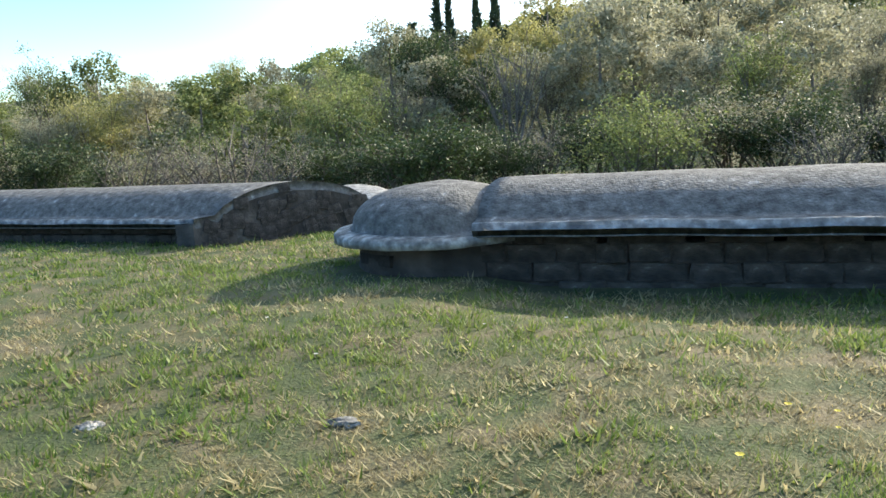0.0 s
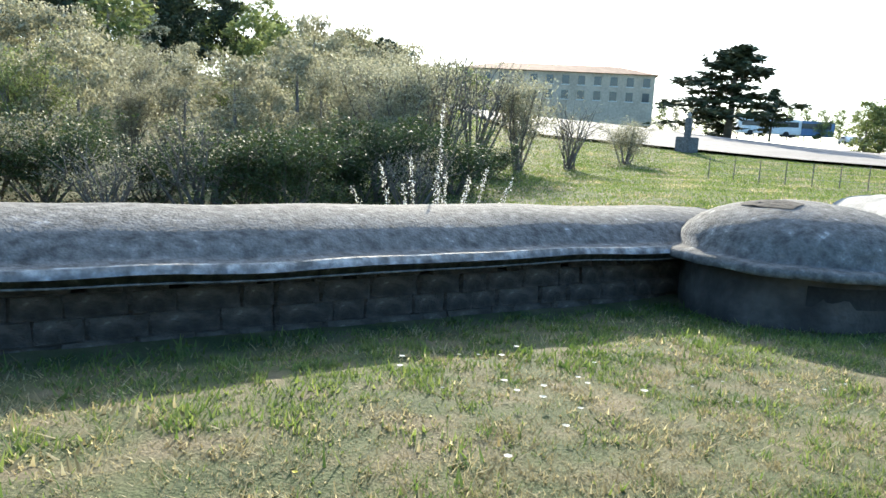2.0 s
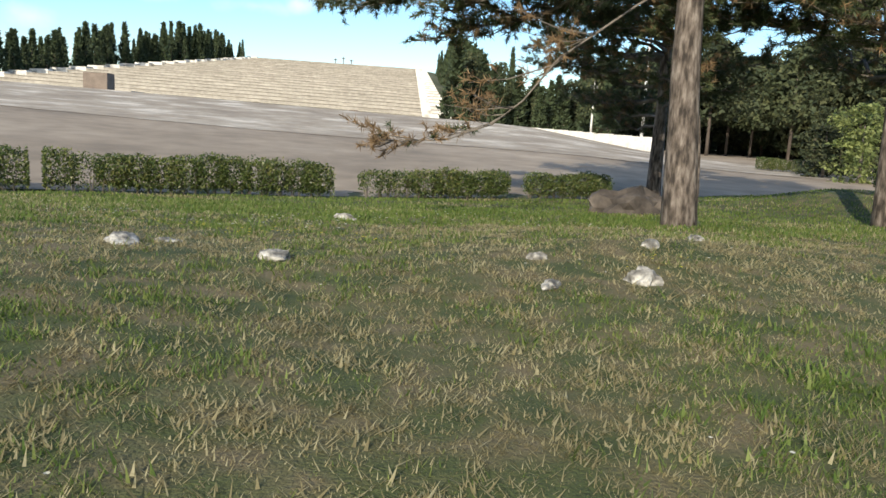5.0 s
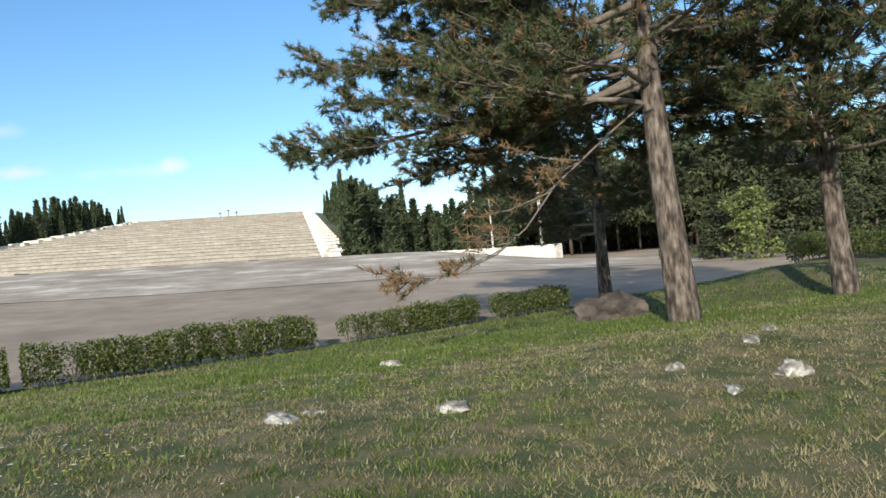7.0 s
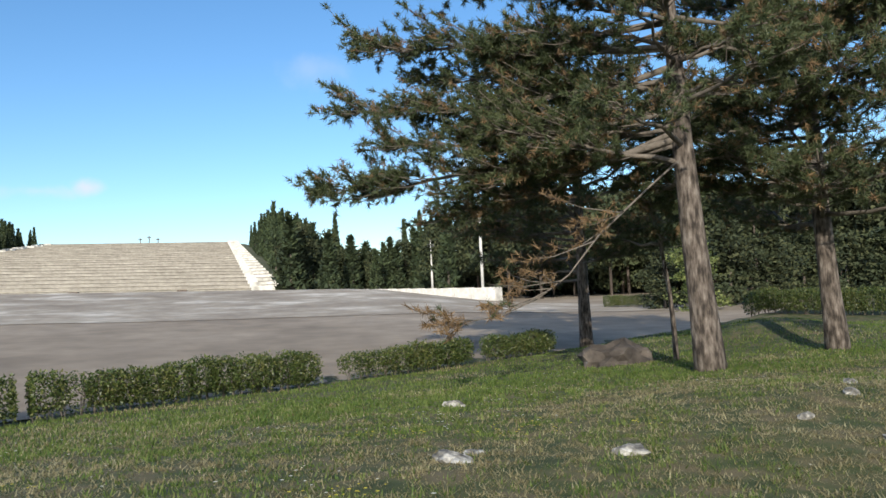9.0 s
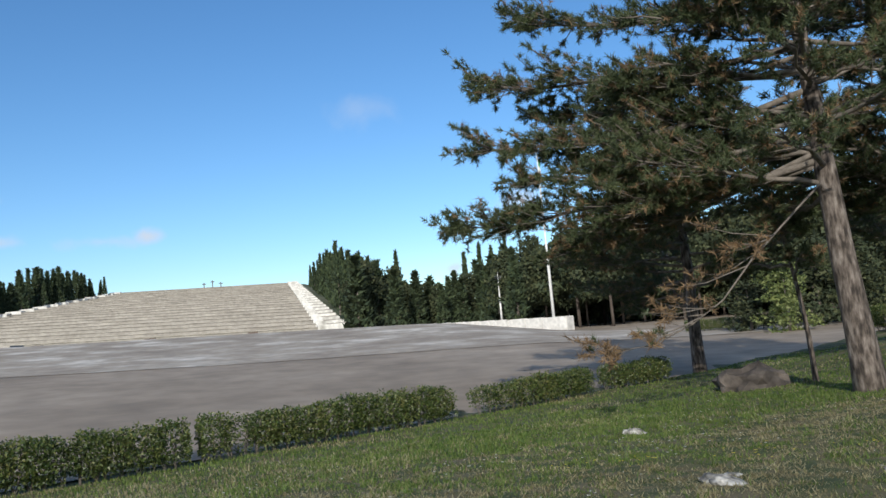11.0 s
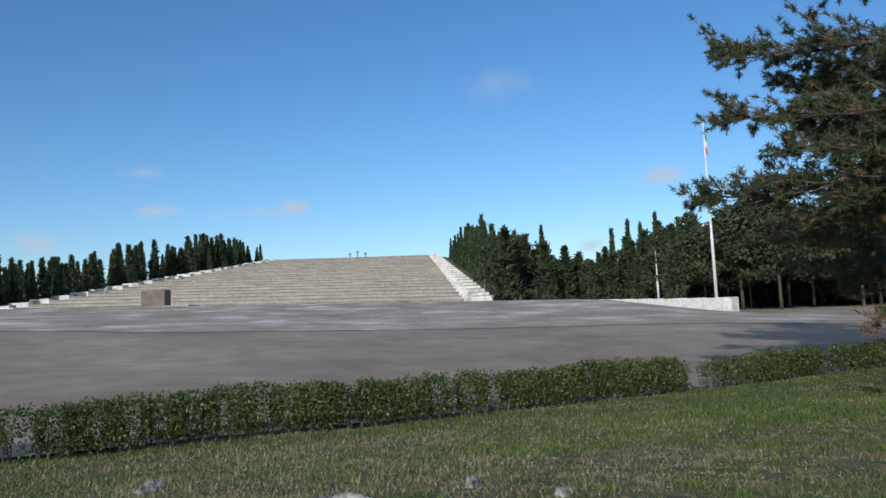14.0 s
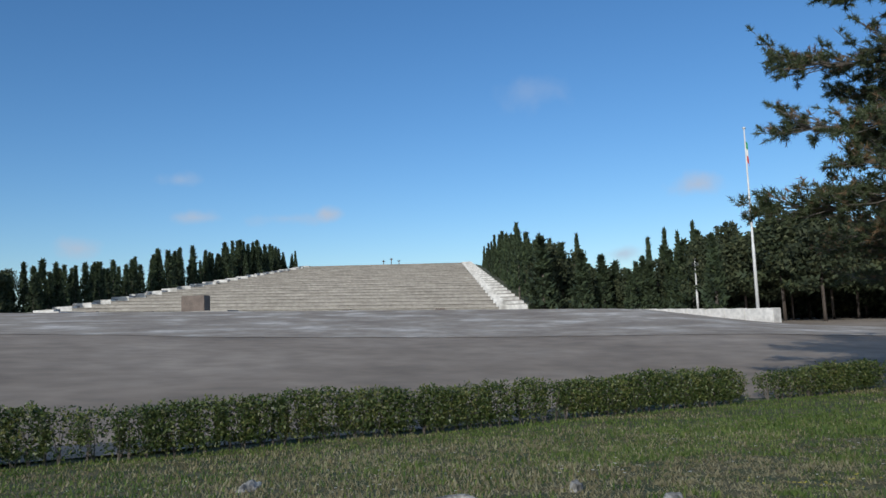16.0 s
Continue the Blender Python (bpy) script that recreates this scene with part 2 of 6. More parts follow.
M_PAINT_B = material("blue_vehicle_paint", [(0.3, (0.06, 0.13, 0.28)), (0.7, (0.10, 0.20, 0.38))], 1.0, 0.3, 0)
M_RUBBER = material("black_rubber", [(0.3, (0.015, 0.015, 0.015)), (0.7, (0.03, 0.03, 0.03))], 3.0, 0.8, 0)
M_RED = material("red_cloth", [(0.3, (0.50, 0.04, 0.03)), (0.7, (0.65, 0.07, 0.05))], 3.0, 0.8, 0)
M_GREEN = material("green_cloth", [(0.3, (0.03, 0.26, 0.08)), (0.7, (0.05, 0.36, 0.12))], 3.0, 0.8, 0)
M_HILL = material("wooded_hill", [(0.3, (0.045, 0.06, 0.025)), (0.5, (0.09, 0.10, 0.05)), (0.7, (0.15, 0.15, 0.09))], 0.05, 0.95, 1.0, 0.4, 0.4)
M_GRAVEL = material("pale_car_park", [(0.3, (0.17, 0.155, 0.145)), (0.7, (0.25, 0.232, 0.22))], 0.2, 0.9, 0.3, 8.0, 2.0)


# ---- building helpers ----
def lerp_table(table, x):
    return float(np.interp(x, [a for a, _ in table], [b for _, b in table]))


def smooth(a, b, x):
    t = min(1.0, max(0.0, (x - a) / (b - a)))
    return t * t * (3 - 2 * t)


def mesh(name, verts, faces, mat, soft=False):
    me = bpy.data.meshes.new(name)
    me.from_pydata([tuple(v) for v in verts], [], [tuple(f) for f in faces])
    me.materials.append(mat)
    if soft:
        me.polygons.foreach_set("use_smooth", [True] * len(me.polygons))
    me.update()
    return me


def soup(name, tris, mat):
    """A mesh of loose triangles from an array (n, 3, 3)."""
    tris = np.asarray(tris, dtype=np.float32)
    n = len(tris)
    me = bpy.data.meshes.new(name)
    me.vertices.add(n * 3)
    me.vertices.foreach_set("co", tris.reshape(-1))
    me.loops.add(n * 3)
    me.loops.foreach_set("vertex_index", np.arange(n * 3, dtype=np.int32))
    me.polygons.add(n)
    me.polygons.foreach_set("loop_start", np.arange(0, n * 3, 3, dtype=np.int32))
    me.polygons.foreach_set("loop_total", np.full(n, 3, dtype=np.int32))
    me.materials.append(mat)
    me.update(calc_edges=True)
    return me


def thing(name, me, label, category, group="", kind="", m=None):
    ob = tagged(new(name, me), label, category, group, kind)
    if m is not None:
        ob.matrix_world = m
    return ob


def piece(name, me, parent, label="", m=None):
    ob = new(name, me)
    ob.parent = parent
    if m is not None:
        ob.matrix_local = m
    if label:
        ob["label"] = label
    return ob


def part(name, bm, mat, parent, label="", m=None, soft=False):
    me = bpy.data.meshes.new(name)
    bm.to_mesh(me)
    bm.free()
    me.materials.append(mat)
    if soft:
        me.polygons.foreach_set("use_smooth", [True] * len(me.polygons))
    return piece(name, me, parent, label, m)


def box_bm(sx, sy, sz, bevel=0.0, base=True):
    """A bevelled box; with base its foot is at z = 0."""
    bm = bmesh.new()
    bmesh.ops.create_cube(bm, size=1.0)
    for v in bm.verts:
        v.co = Vector((v.co.x * sx, v.co.y * sy, (v.co.z + (0.5 if base else 0)) * sz))
    if bevel:
        bmesh.ops.bevel(bm, geom=bm.edges[:], offset=bevel, segments=2, affect="EDGES")
    return bm


def tube(points, radii, sides=8):
    """Vertices and faces of a tapered tube along points."""
    verts, faces = [], []
    pts = [Vector(p) for p in points]
    for i, p in enumerate(pts):
        d = (pts[min(i + 1, len(pts) - 1)] - pts[max(i - 1, 0)]).normalized()
        a = d.cross(Vector((0.31, 0.77, 0.55))).normalized()
        b = d.cross(a)
        for k in range(sides):
            w = 2 * math.pi * k / sides
            verts.append(p + (a * math.cos(w) + b * math.sin(w)) * radii[i])
    for i in range(len(pts) - 1):
        for k in range(sides):
            j = (k + 1) % sides
            faces.append((i * sides + k, i * sides + j, (i + 1) * sides + j, (i + 1) * sides + k))
    faces.append(tuple(range(sides - 1, -1, -1)))
    faces.append(tuple((len(pts) - 1) * sides + k for k in range(sides)))
    return verts, faces


def join_geo(geos):
    verts, faces = [], []
    for v, f in geos:
        o = len(verts)
        verts += list(v)
        faces += [tuple(i + o for i in q) for q in f]
    return verts, faces


def lathe(profile, sides=24, arc=2 * math.pi, start=0.0):
    """A turned surface from (radius, z) pairs."""
    verts, faces = [], []
    closed = arc > 6.2
    n = sides if closed else sides + 1
    for r, z in profile:
        for k in range(n):
            w = start + arc * k / sides
            verts.append((r * math.cos(w), r * math.sin(w), z))
    for i in range(len(profile) - 1):
        for k in range(sides):
            j = (k + 1) % n
            faces.append((i * n + k, i * n + j, (i + 1) * n + j, (i + 1) * n + k))
    return verts, faces


def leaf_tris(rng, centres, size, flat=0.0, stretch=1.8):
    """One loose triangle for each centre, turned at random."""
    n = len(centres)
    a = rng.normal(size=(n, 3))
    a[:, 2] *= 1 - flat
    a /= np.linalg.norm(a, axis=1)[:, None]
    b = rng.normal(size=(n, 3))
    b -= a * (a * b).sum(1)[:, None]
    b /= np.linalg.norm(b, axis=1)[:, None]
    s = size * rng.uniform(0.6, 1.4, n)[:, None]
    c = np.asarray(centres)
    return np.stack([c - b * s * 0.5, c + b * s * 0.5, c + a * s * stretch], axis=1)


# ---- the shape of the ground ----
HEDGE_LINE = [(-70, -8.0), (-50, -2.8), (-36, 1.0), (-21.8, 4.3), (-16.5, 7.6), (-10.8, 9.1), (-7.4, 9.95), (2.6, 12.5), (8.4, 13.9), (12.2, 14.5), (18, 16), (30, 19), (120, 26)]
FAR_SLOPE = [(-181, 0.075), (-176, 0.08), (-160, 0.06), (-150, 0.048), (-135, 0.034), (-123, 0.019), (-115, 0.013), (-104, 0.013), (-93, 0.006), (-82, 0.004), (-70, 0.0), (0, 0.0), (40, -0.012), (80, -0.008), (100, 0.02), (133, 0.06), (153, 0.065), (179, 0.075)]
AXIS, ACROSS, CENTRE = Vector((0.262, 0.965)), Vector((0.965, -0.262)), Vector((-40.5, 99.5))


def crest_z(v):
    return lerp_table([(-130, 9.7), (0, 5.6), (76, 3.2), (92, 0.75), (150, 0.3)], v)


def lawn_z(x, y):
    z = 0.83 - 0.058 * max(0.0, y + 2.0)
    z = max(z, -0.05)
    z += 0.40 * math.exp(-((x + 8.5) ** 2 / 30 + (y + 3.5) ** 2 / 45))
    z += 0.02 * max(0.0, -x - 12)
    z += 0.16 * math.exp(-((x - 4.5) ** 2 + (y + 1.2) ** 2) / 5)
    z += 0.75 * math.exp(-((x - 17.5) ** 2 / 10 + (y - 9.5) ** 2 / 8))
    z -= 0.12 * math.exp(-((x + 3.2) ** 2 / 7 + (y + 11.3) ** 2 / 3))
    z -= 0.13 * math.exp(-((y + 12.9) ** 2) / 1.3) * smooth(-7, -5, x) * (1 - smooth(4.2, 5.2, x))
    z += 0.05 * noise.noise((x * 0.5, y * 0.5, 0)) + 0.022 * noise.noise((x * 2.1, y * 2.1, 3))
    return z


def plaza_z(x, y):
    q = Vector((x, y)) - CENTRE
    u, v = q.dot(AXIS), q.dot(ACROSS)
    yh = lerp_table(HEDGE_LINE, x)
    zh = lawn_z(x, yh + 0.3)
    uh = (Vector((x, yh)) - CENTRE).dot(AXIS)
    zc = crest_z(v)
    if u >= 0:
        return zc
    w = max(0.0, min(1.0, (u - uh) / max(1.0, -uh)))
    return zh + (zc - zh) * (0.75 * w + 0.25 * w * w)


def ground_z(x, y):
    d = math.hypot(x - 1, y + 8)
    az = math.degrees(math.atan2(x - 1, y + 8))
    near = lawn_z(x, y)
    near -= 0.9 * math.exp(-((y + 27) ** 2) / 60) * smooth(-14, -2, x)
    far = 2.05 + lerp_table(FAR_SLOPE, az) * min(d, 320)
    k = smooth(120, 140, az) + smooth(145, 172, -az)
    dip = smooth(-152, -142, az) * (1 - smooth(-114, -106, az))
    w = smooth(18 + 14 * k + 10 * dip, 55 + 15 * k + 34 * dip, d)
    z = near + (far - near) * w
    over = y - lerp_table(HEDGE_LINE, x)
    if over > -3 and -75 < az < 120:
        p = plaza_z(x, y)
        z = z + (p - z) * smooth(-1.0 - 0.10 * max(0, d - 25), 0.6, over)
    return z


def plaza_edge(x, y):
    return y - lerp_table(HEDGE_LINE, x)


# ---- ground sheet ----
def build_ground():
    verts, faces = [], []
    radii = [0.0]
    r = 0.35
    while r < 2200:
        radii.append(r)
        r = r + (0.35 if r < 22 else r * 0.028 if r < 80 else r * 0.06)
    n = 220
    ox, oy = -3.0, -6.0
    verts.append((ox, oy, ground_z(ox, oy)))
    for r in radii[1:]:
        for k in range(n):
            w = 2 * math.pi * k / n
            x, y = ox + r * math.cos(w), oy + r * math.sin(w)
            z = ground_z(x, y)
            over = plaza_edge(x, y)
            q = Vector((x, y)) - CENTRE
            if over > 1.5 and abs(q.dot(ACROSS)) < 150:
                z -= 0.45 * smooth(1.5, 4, over)
            verts.append((x, y, z))
    for k in range(n):
        faces.append((0, 1 + k, 1 + (k + 1) % n))
    for i in range(len(radii) - 2):
        a, b = 1 + i * n, 1 + (i + 1) * n
        for k in range(n):
            j = (k + 1) % n
            faces.append((a + k, b + k, b + j, a + j))
    thing("ground", mesh("ground", verts, faces, M_LAWN, True), "grassy karst lawn and fields with dry patches", "ground", kind="structure")


def build_sheet(name, mat, xs, spans, lift, label):
    """A paved sheet that lies on the plaza: for each x the two distances past the hedge line."""
    verts, faces = [], []
    cols = len(spans(0.0))
    for x in xs:
        for d in spans(x):
            y = lerp_table(HEDGE_LINE, x) + d
            verts.append((x, y, plaza_z(x, y) + lift))
    for i in range(len(xs) - 1):
        for k in range(cols - 1):
            a = i * cols + k
            faces.append((a, a + cols, a + cols + 1, a + 1))
    return thing(name, mesh(name, verts, faces, mat, True), label, "pavement", kind="structure")


def to_crest(x, back):
    """How far past the hedge line the crest lies, less back."""
    yh = lerp_table(HEDGE_LINE, x)
    return (-(Vector((x, yh)) - CENTRE).dot(AXIS) - back) / AXIS.y


build_ground()
XS = [-190 + 4 * i for i in range(66)] + [75 + 8 * i for i in range(8)]
build_sheet("road", M_ASPHALT, XS, lambda x: [0.55 + t * (to_crest(x, 0) - 0.55) for t in np.linspace(0, 1, 26)] + [to_crest(x, -60)], 0.02,
            "wide grey asphalt forecourt sloping up to the steps")
build_sheet("pavement", M_PAVING, [x for x in XS if x < 50], lambda x: list(np.linspace(to_crest(x, 42), to_crest(x, 0.5), 9)), 0.05,
            "pale stained stone paving below the steps")


# ---- the great flight of steps ----
def far_point(az, slope, dist, eye=(-9.75, -6.62, 2.6)):
    a = radians(az)
    return Vector((eye[0] + dist * math.sin(a), eye[1] + dist * math.cos(a), eye[2] + slope * dist))


BOX_FACES = [(0, 1, 5, 4), (1, 2, 6, 5), (2, 3, 7, 6), (3, 0, 4, 7), (4, 5, 6, 7), (3, 2, 1, 0)]


def build_steps():
    base_r, base_l = far_point(16.1, 0.0105, 168), far_point(-15.6, 0.0255, 197)
    top_r, top_l = far_point(13.35, 0.0749, 400), far_point(2.2, 0.0771, 410)
    n = 22
    root = tagged(new("monumental_steps"), "vast pale stone memorial flight of broad terraces", "steps")
    root.location = (base_l + base_r) / 2
    inv = -root.location
    for i in range(n):
        t0, t1 = i / n, (i + 1) / n
        def at_t(t):
            s = t ** 1.12
            return base_l.lerp(top_l, s), base_r.lerp(top_r, s)
        l0, r0 = at_t(t0)
        l1, r1 = at_t(t1)
        zl, zr = l0.z + (l1.z - l0.z) * 0.55, r0.z + (r1.z - r0.z) * 0.75
        drop = 6.0
        v = [(l0.x, l0.y, l0.z - drop), (r0.x, r0.y, r0.z - drop), (r1.x, r1.y, r0.z - drop), (l1.x, l1.y, l0.z - drop),
             (l0.x, l0.y, zl), (r0.x, r0.y, zr), (r1.x, r1.y, zr + 0.1), (l1.x, l1.y, zl + 0.1)]
        f = [(0, 1, 5, 4), (1, 2, 6, 5), (2, 3, 7, 6), (3, 0, 4, 7), (4, 5, 6, 7)]
        st = piece("step", mesh("step", [Vector(p) + inv for p in v], f, M_STEP), root)
        d = (r0 - l0).normalized()
        back = Vector((-d.y, d.x, 0)) * 0.9
        out = Vector((d.y, -d.x, 0)) * 0.25
        # two low courses of worn edge stones between one terrace and the next
        for k in range(2):
            s = k / 2
            a = l0.lerp(l1, s)
            b = r0.lerp(r1, s)
            a, b = Vector((a.x, a.y, zl)), Vector((b.x, b.y, zr))
            h = 0.14 + 0.10 * k
            cv = [a + out, b + out, b + back, a + back]
            cv = [p + inv + Vector((0, 0, 0.03)) for p in cv] + [p + inv + Vector((0, 0, 0.03 + h)) for p in cv]
            piece("coping", mesh("coping", cv, BOX_FACES, M_COPING), st)
        # a white block that steps up at both ends of the terrace, then a greyer one painted as the shaded gap
        for p0, p1, sgn in ((l0, l1, -1), (r0, r1, 1)):
            far = i / n
            w = d * sgn * ((6.5 - 1.5 * far) if sgn > 0 else 5.0)
            hh = zl if sgn < 0 else zr
            for k in range(2):
                e0, e1 = p0.lerp(p1, k / 2), p0.lerp(p1, k / 2 + 0.24)
                base, top = hh - 6.0, hh + 0.55 + (p1.z - p0.z) * 0.35 * k
                q = [e0 + w * 0.35 * k, e0 + w, e1 + w, e1 + w * 0.35 * k]
                cv = [Vector((c.x, c.y, base)) + inv for c in q] + [Vector((c.x, c.y, top)) + inv for c in q]
                # the second block's grey stands for shade between the white ones
                piece("end_block", mesh("end_block", cv, BOX_FACES, M_STEP if k else M_WHITE), st)
    # the grass bank that falls away beside the steps
    cross = (base_r - base_l).normalized()
    bv, bf = [], []
    for i in range(13):
        e = base_r.lerp(top_r, (i / 12) ** 1.12)
        for off, dz in ((4.5, 0.1), (9.0, -0.6), (16.0, -2.2)):
            bv.append(e + cross * off + Vector((0, 0, dz + 0.4 * noise.noise((i * 0.9, off, 0)))))
    for i in range(12):
        for k in range(2):
            q = i * 3 + k
            bf.append((q, q + 1, q + 4, q + 3))
    thing("bank", mesh("bank", bv, bf, M_HILL, True), "green grassy bank beside the stone steps", "bank", kind="structure")
    # three crosses on the crest
    mid = top_l.lerp(top_r, 0.53)
    for k in range(3):
        c = tagged(new("cross"), "slim dark cross on the crest of the steps", "cross", "crosses on the crest")
        c.location = mid + Vector((k * 4.2 - 4.2, 2, 0))
        part("upright", box_bm(0.4, 0.4, 3.2 + (k == 1)), M_BRONZE, c)
        part("arm", box_bm(1.8, 0.4, 0.4), M_BRONZE, c, "", pose(0, 0, 2.3 + (k == 1)))
    return base_l, base_r, top_l, top_r


BASE_L, BASE_R, TOP_L, TOP_R = build_steps()


def block(name, p, yaw, size, mat, label, category, bevel=0.05, group=""):
    bm = box_bm(*size, bevel)
    me = bpy.data.meshes.new(name)
    bm.to_mesh(me)
    bm.free()
    me.materials.append(mat)
    return thing(name, me, label, category, group, m=pose(*p, 0, 0, yaw))


YAW = math.degrees(math.atan2(-0.262, 0.965))


def far_block(name, az, dist, slope_foot, size, mat, label, category, group="", lift=0.0):
    p = far_point(az, slope_foot, dist)
    return block(name, (p.x, p.y, p.z + lift), YAW, size, mat, label, category, 0.05, group)


far_block("plinth", -6.2, 146, 0.0175, (13, 6, 0.9), M_STEP, "low pale stone plinth before the steps", "plinth")
tomb = far_block("tomb", -6.4, 146, 0.0175, (4.3, 3.0, 2.9), M_BRONZE, "massive dark porphyry monolith tomb on a pale plinth", "tomb", lift=0.9)
for az, el in ((-9.6, 0.0190), (-2.6, 0.0155), (4.5, 0.013), (11.6, 0.0105), (-13.2, 0.021)):
    far_block("tombstone", az, 142, el - 0.0035, (1.7, 1.1, 1.4), M_BRONZE, "dark squat stone tomb block before the steps", "tomb", "small tombs before the steps")
# retaining wall on the far side of the forecourt, with its end pier
W_R, W_L = far_point(35.2, -0.0125, 99), far_point(24.5, -0.001, 118)


def build_wall():
    root = tagged(new("retaining_wall"), "low white stained stone wall beside the forecourt", "wall")
    root.location = W_R
    n = 9
    for i in range(n):
        a, b = W_R.lerp(W_L, i / n), W_R.lerp(W_L, (i + 1) / n)
        d = b - a
        top = 0.0 * 99 + 2.6
        bm = box_bm(d.xy.length - 0.03, 0.6, 3.2, 0.04)
        t = (i + 0.5) / n
        h = 2.62 + t * 0.75
        c = (a + b) / 2
        part("wall_slab", bm, M_WHITE, root, "", Matrix.Translation(-W_R) @ pose(c.x, c.y, h - 3.2, 0, 0, math.degrees(math.atan2(d.y, d.x))))
    part("end_pier", box_bm(1.6, 1.2, 3.2, 0.05), M_WHITE, root, "", Matrix.Translation(-W_R) @ pose(W_R.x + 0.4, W_R.y - 0.4, -0.55, 0, 0, 20))


build_wall()


def flagpole(az, dist, foot, height, group, flag=True, thin=False):
    p = far_point(az, 0, dist)
    root = tagged(new("flagpole" if not thin else "lamp_post"), "tall white painted flagpole" if not thin else "slim white lamp post with floodlights", "pole", group)
    root.location = (p.x, p.y, foot)
    r = 0.16 if not thin else 0.13
    v, f = tube([(0, 0, -0.6), (0, 0, height * 0.35), (0, 0, height * 0.36), (0, 0, height)], [r * 1.3, r * 1.15, r * 0.95, r * 0.5], 12)
    piece("pole", mesh("pole", v, f, M_POLE, True), root)
    v, f = lathe([(0.0, 0.28), (0.15, 0.25), (0.2, 0.12), (0.15, 0.0), (0.0, -0.02)], 12)
    piece("finial", mesh("finial", v, f, M_POLE, True), root, "", pose(0, 0, height))
    if flag:
        for k, (mt, z0) in enumerate(((M_GREEN, 1.4), (M_POLE, 2.3), (M_RED, 3.2))):
            v = []
            for i in range(7):
                for j in (0, 1):
                    v.append((0.1 + 0.05 * i, 0.08 * math.sin(i * 1.4), height - z0 - 0.9 * j - 0.12 * i))
            fcs = [(2 * i, 2 * i + 1, 2 * i + 3, 2 * i + 2) for i in range(6)]
            piece("flag_stripe", mesh("flag_stripe", v, fcs, mt, True), root, "limp flag stripe")
    if thin:
        for k in (-0.4, 0.4):
            part("floodlight", box_bm(0.45, 0.3, 0.4, 0.04), M_METAL, root, "", pose(k, 0, height - 0.9))
    return root


flagpole(34.6, 100, 2.55, 22.6, "flagpoles of the forecourt")
flagpole(30.6, 108, 2.8, 6.9, "lamp posts", False, True)
EYE4 = (1.58, -8.8, 2.04)


def from4(az, slope, dist):
    return far_point(az, slope, dist, EYE4)


p = from4(-44.5, 0.0343, 185)
fl = flagpole(0, 0, 0, 20.0, "flagpoles of the forecourt")
fl.location = p
p2 = from4(-38.8, 0.0345, 190)
l2 = flagpole(0, 0, 0, 8.2, "lamp posts", False, True)
l2.location = p2
block("low_wall", (p.x + 5, p.y - 1, p.z - 1.2), YAW, (14, 1.2, 2.6), M_WHITE, "low white stone wall at the foot of a flagpole", "wall")
pl = from4(-22, 0.0265, 165)
block("paved_terrace", (pl.x, pl.y, pl.z - 1.6), YAW, (26, 9, 2.0), M_WHITE, "bright white stone terrace block", "terrace")


# ---- covered trench with a rounded lookout at both ends ----
TRENCH_Y, FLANGE_Z = -12.87, 1.25


def roof_profile(rise=0.33, width=2.1):
    """(y, z) across the roof from its near edge to its far edge, top side."""
    pts = [(0.0, 0.0), (0.02, 0.055), (0.075, 0.06), (0.20, 0.075)]
    for i in range(11):
        w = math.pi * (0.10 + 0.80 * i / 10)
        pts.append((width / 2 - (width / 2 - 0.22) * math.cos(w) / math.cos(math.pi * 0.10), 0.09 + rise * (math.sin(w) - math.sin(math.pi * 0.10)) / (1 - math.sin(math.pi * 0.10))))
    pts += [(width - 0.20, 0.075), (width - 0.075, 0.06), (width - 0.02, 0.055), (width, 0.0)]
    return pts


